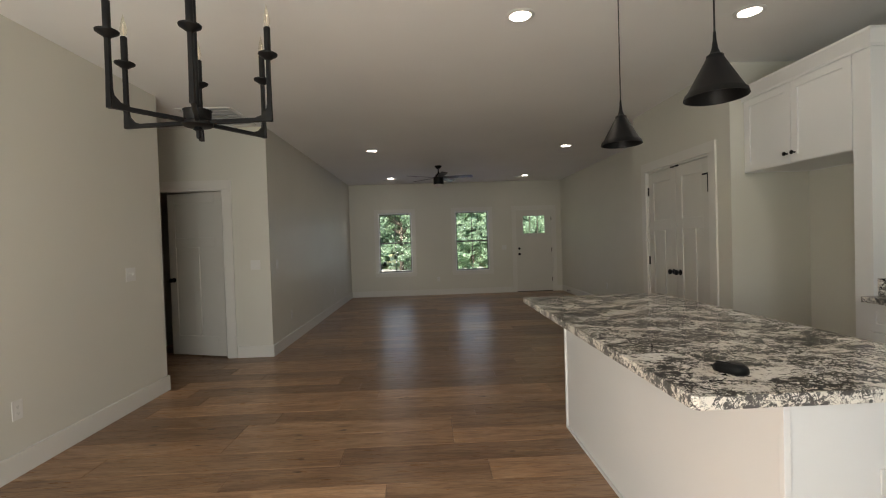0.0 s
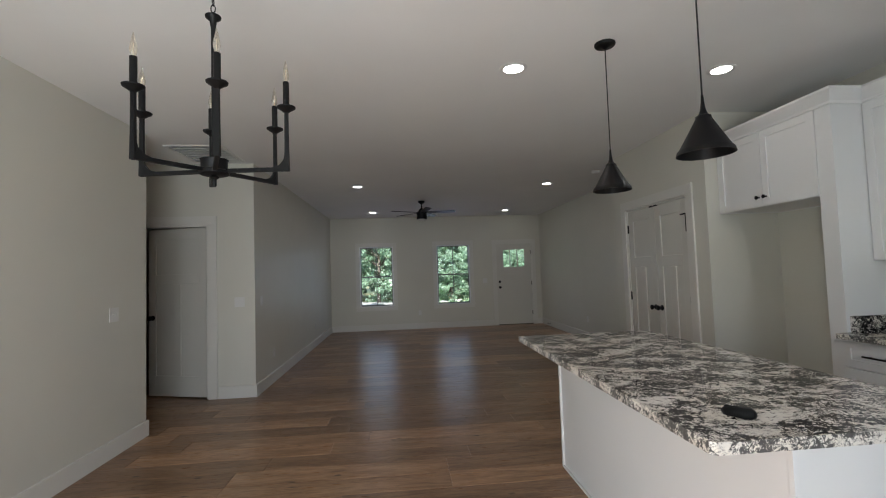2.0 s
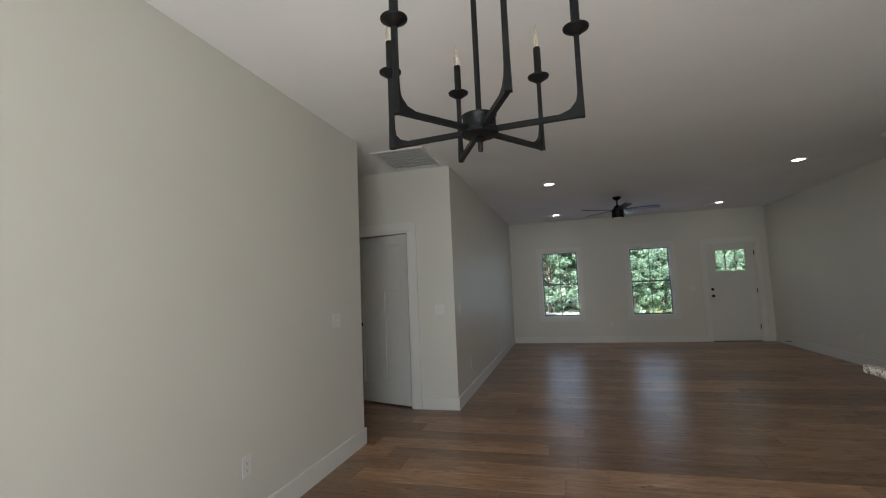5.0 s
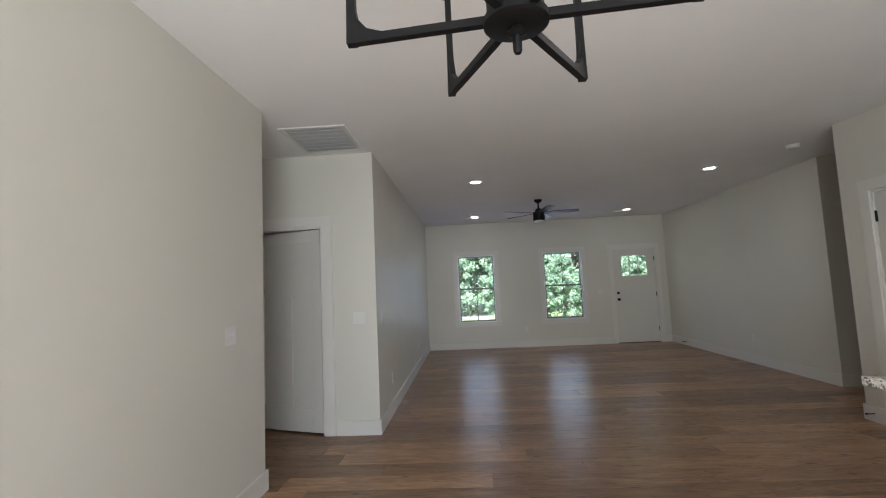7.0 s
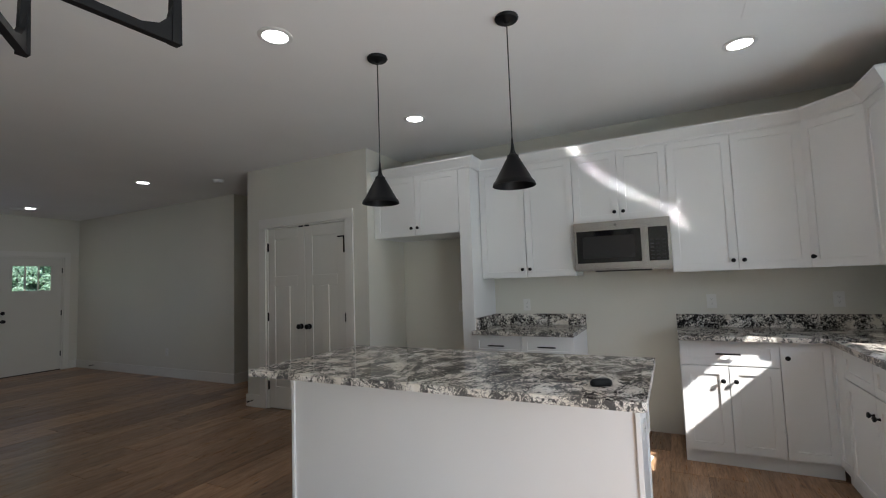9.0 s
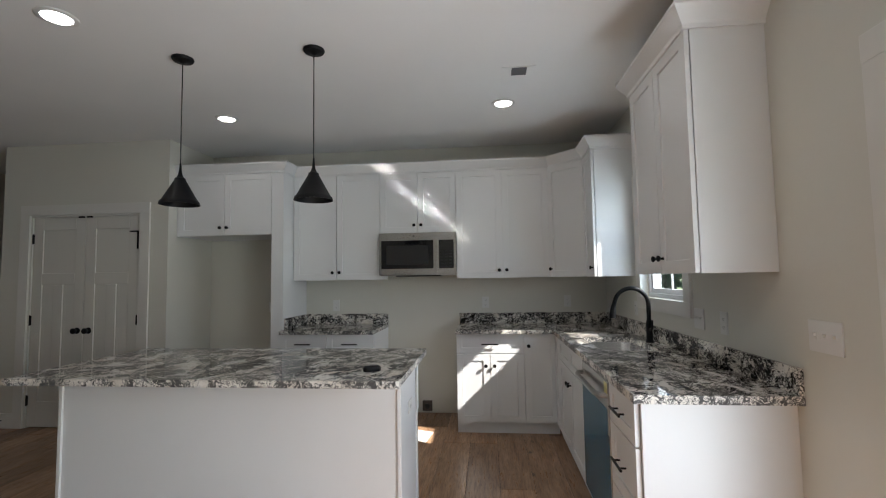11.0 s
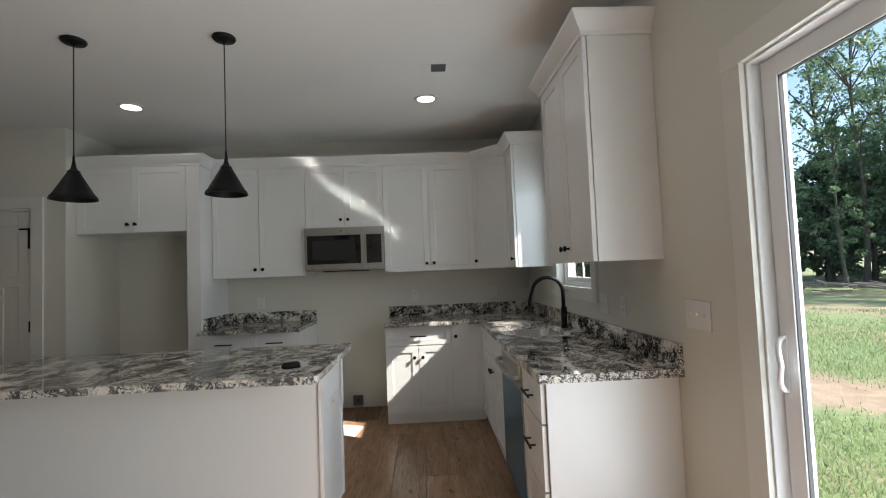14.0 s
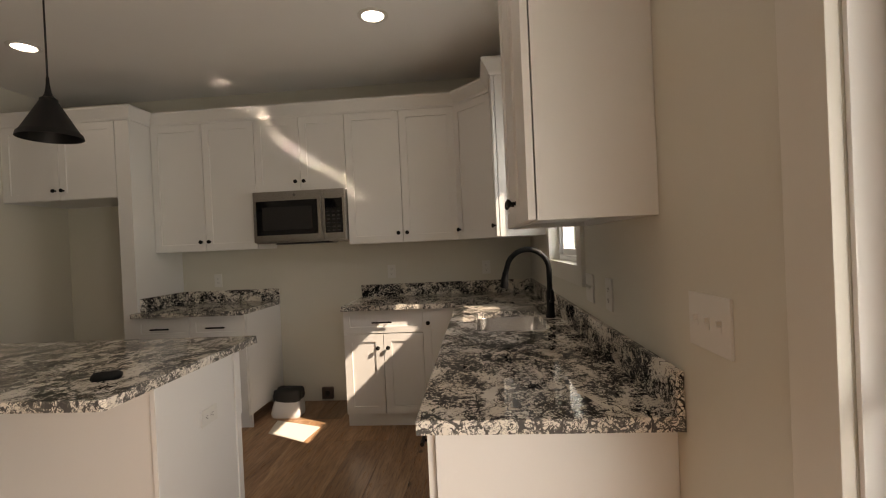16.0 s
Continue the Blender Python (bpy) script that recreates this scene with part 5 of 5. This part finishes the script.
for k in range(34):
    a = radians(-82 + 70 * (k % 17) / 16 + rt.uniform(-1.5, 1.5))
    d = (37 if k < 17 else 47) + rt.uniform(0, 5)
    copy_thing(kinds[3], pose(d * math.cos(a), d * math.sin(a), ZL, 0, 0, rt.uniform(0, 360)) @ Matrix.Scale(rt.uniform(1.0, 1.6), 4))
# woods in front of the house
for k in range(30):
    x = -14 + 30 * (k % 15) / 14 + rt.uniform(-0.8, 0.8)
    y = YN + (17 + rt.uniform(-1.5, 3) if k < 15 else 25 + rt.uniform(-2, 4))
    o = kinds[4] if k < 15 else kinds[rt.choice((0, 2, 2, 4))]
    if k < 15 and -4.5 < x < 1.0:
        y += 5.5
    copy_thing(o, pose(x, y, ZL, 0, 0, rt.uniform(0, 360)) @ Matrix.Scale(rt.uniform(0.85, 1.3), 4))

for k in range(15):
    x = -9 + 20 * k / 14 + rt.uniform(-0.5, 0.5)
    if -3.4 < x < 0.6:
        continue
    copy_thing(kinds[4], pose(x, YN + 11.5 + rt.uniform(-1, 1), ZL, 0, 0, rt.uniform(0, 360)) @ Matrix.Scale(rt.uniform(0.4, 0.6), 4))

# shed at the wood's edge
shed = thing("shed", pose(22.0, -26.6, ZL, 0, 0, 40) @ Matrix.Scale(0.7, 4), "small weathered grey shed in the shade of the woods", "shed")
part("wall", boxes([((-0.9, -1.0, 0), (0.9, -0.9, 1.9)), ((-0.9, 0.9, 0), (0.9, 1.0, 1.9)), ((-0.9, -0.9, 0), (-0.8, 0.9, 1.9)), ((0.8, -0.9, 0), (0.9, 0.9, 1.9))]), material("weathered_board", (0.16, 0.15, 0.14), 0.9), shed)
part("roof", boxes([((-1.1, -1.25, 1.9), (1.1, 1.25, 2.0))], 0.01), material("tin_roof", (0.3, 0.3, 0.31), 0.5, 0.4), shed)
part("opening", box((-0.5, -1.02, 0.9), (0.4, -1.001, 1.5)), SLOT, shed)

# brush pile along the wood's edge
rb2 = random.Random(5)
bm = bmesh.new()
for k in range(160):
    a = radians(rb2.uniform(-62, -32))
    d = 27.5 + rb2.uniform(-0.8, 0.8)
    x, y, l, b2 = d * math.cos(a), d * math.sin(a), rb2.uniform(0.5, 1.8), rb2.uniform(0, math.pi)
    z = ZL + rb2.uniform(0.03, 0.4)
    tube([(x, y, z), (x + l * math.cos(b2), y + l * math.sin(b2), z + rb2.uniform(-0.02, 0.25))], rb2.uniform(0.015, 0.05), 5, bm)
solid("brush_pile", bm, material("dead_wood", (0.25, 0.22, 0.19), 0.9), "grey dead branches heaped along the wood's edge", "brush pile", "stuff")

# grass near the back door
rng = np.random.default_rng(8)
n = 90000
ang = rng.uniform(radians(-75), radians(-20), n)
dist = 2.2 + 17 * rng.uniform(0, 1, n) ** 1.35
gx, gy = dist * np.cos(ang) - 1.0, dist * np.sin(ang) + 0.3
keep = (gy < YS - 0.5) & (np.sin(gx * 1.1 + np.sin(gy * 0.7) * 1.5) + np.cos(gy * 1.4 + 0.6 * gx) + rng.normal(0, 0.7, n) > -0.9)
band = 0.669 * gx - 0.743 * gy + rng.normal(0, 0.35, n)
keep &= (band < 5.5) | (band > 7.2)
gx, gy = gx[keep], gy[keep]
n = len(gx)
hgt, wid, yaw = rng.uniform(0.03, 0.09, n), 0.004 + 0.0006 * dist[keep], rng.uniform(0, 2 * np.pi, n)
lx, ly = rng.normal(0, 0.025, n), rng.normal(0, 0.025, n)
base = np.stack([gx, gy, np.full(n, ZL - 0.002)], 1)
side = np.stack([np.cos(yaw) * wid, np.sin(yaw) * wid, np.zeros(n)], 1)
tip = base + np.stack([lx, ly, hgt], 1)
verts = np.stack([base - side, base + side, tip], 1).reshape(-1, 3)
me = bpy.data.meshes.new("grass")
me.from_pydata(verts.tolist(), [], np.arange(3 * n).reshape(-1, 3).tolist())
me.materials.append(BLADE)
tagged(new("grass", me), "short green lawn grass with thin spots", "grass", kind="stuff")

# ---- floor planks ----
PW, PL = 0.228, 1.52
plank_meshes = {}


def plank(x0, x1, y0, y1):
    key = (round(x1 - x0, 3), round(y1 - y0, 3))
    if key not in plank_meshes:
        l, w = key[0] / 2, key[1] / 2
        e = 0.003
        bm = bmesh.new()
        lo = [bm.verts.new((sx * (l - 0.0009), sy * (w - 0.0009), -0.0055)) for sx, sy in ((-1, -1), (1, -1), (1, 1), (-1, 1))]
        md = [bm.verts.new((sx * (l - 0.0009), sy * (w - 0.0009), -0.0014)) for sx, sy in ((-1, -1), (1, -1), (1, 1), (-1, 1))]
        up = [bm.verts.new((sx * (l - e), sy * (w - e), 0)) for sx, sy in ((-1, -1), (1, -1), (1, 1), (-1, 1))]
        for a, b in ((lo, md), (md, up)):
            for k in range(4):
                bm.faces.new((a[k], a[(k + 1) % 4], b[(k + 1) % 4], b[k]))
        bm.faces.new(up)
        plank_meshes[key] = mesh_of("plank", bm, OAK)
    part("plank", plank_meshes[key], OAK, floor, place=pose((x0 + x1) / 2, (y0 + y1) / 2, 0))


rp = random.Random(21)
y, row = YS, 0
while y < YN - 0.01:
    y1 = min(y + PW, YN)
    west = -4.6 if y1 > YD and y < YC + 0.9 else XW if y1 <= YD else XL
    if y >= YC + 0.12:
        west = -3.6 if y < 7.2 else XL
    east = 6.3 if y1 > YG and y < YH else (XE if y1 <= YG else XR)
    x = west - round(rp.uniform(0.1, 1.3), 1)
    while x < east:
        a, b = max(x, west), min(x + PL, east)
        if b - a > 0.02:
            plank(round(a, 2), round(b, 2), y, y1)
        x += PL
    y, row = y1, row + 1
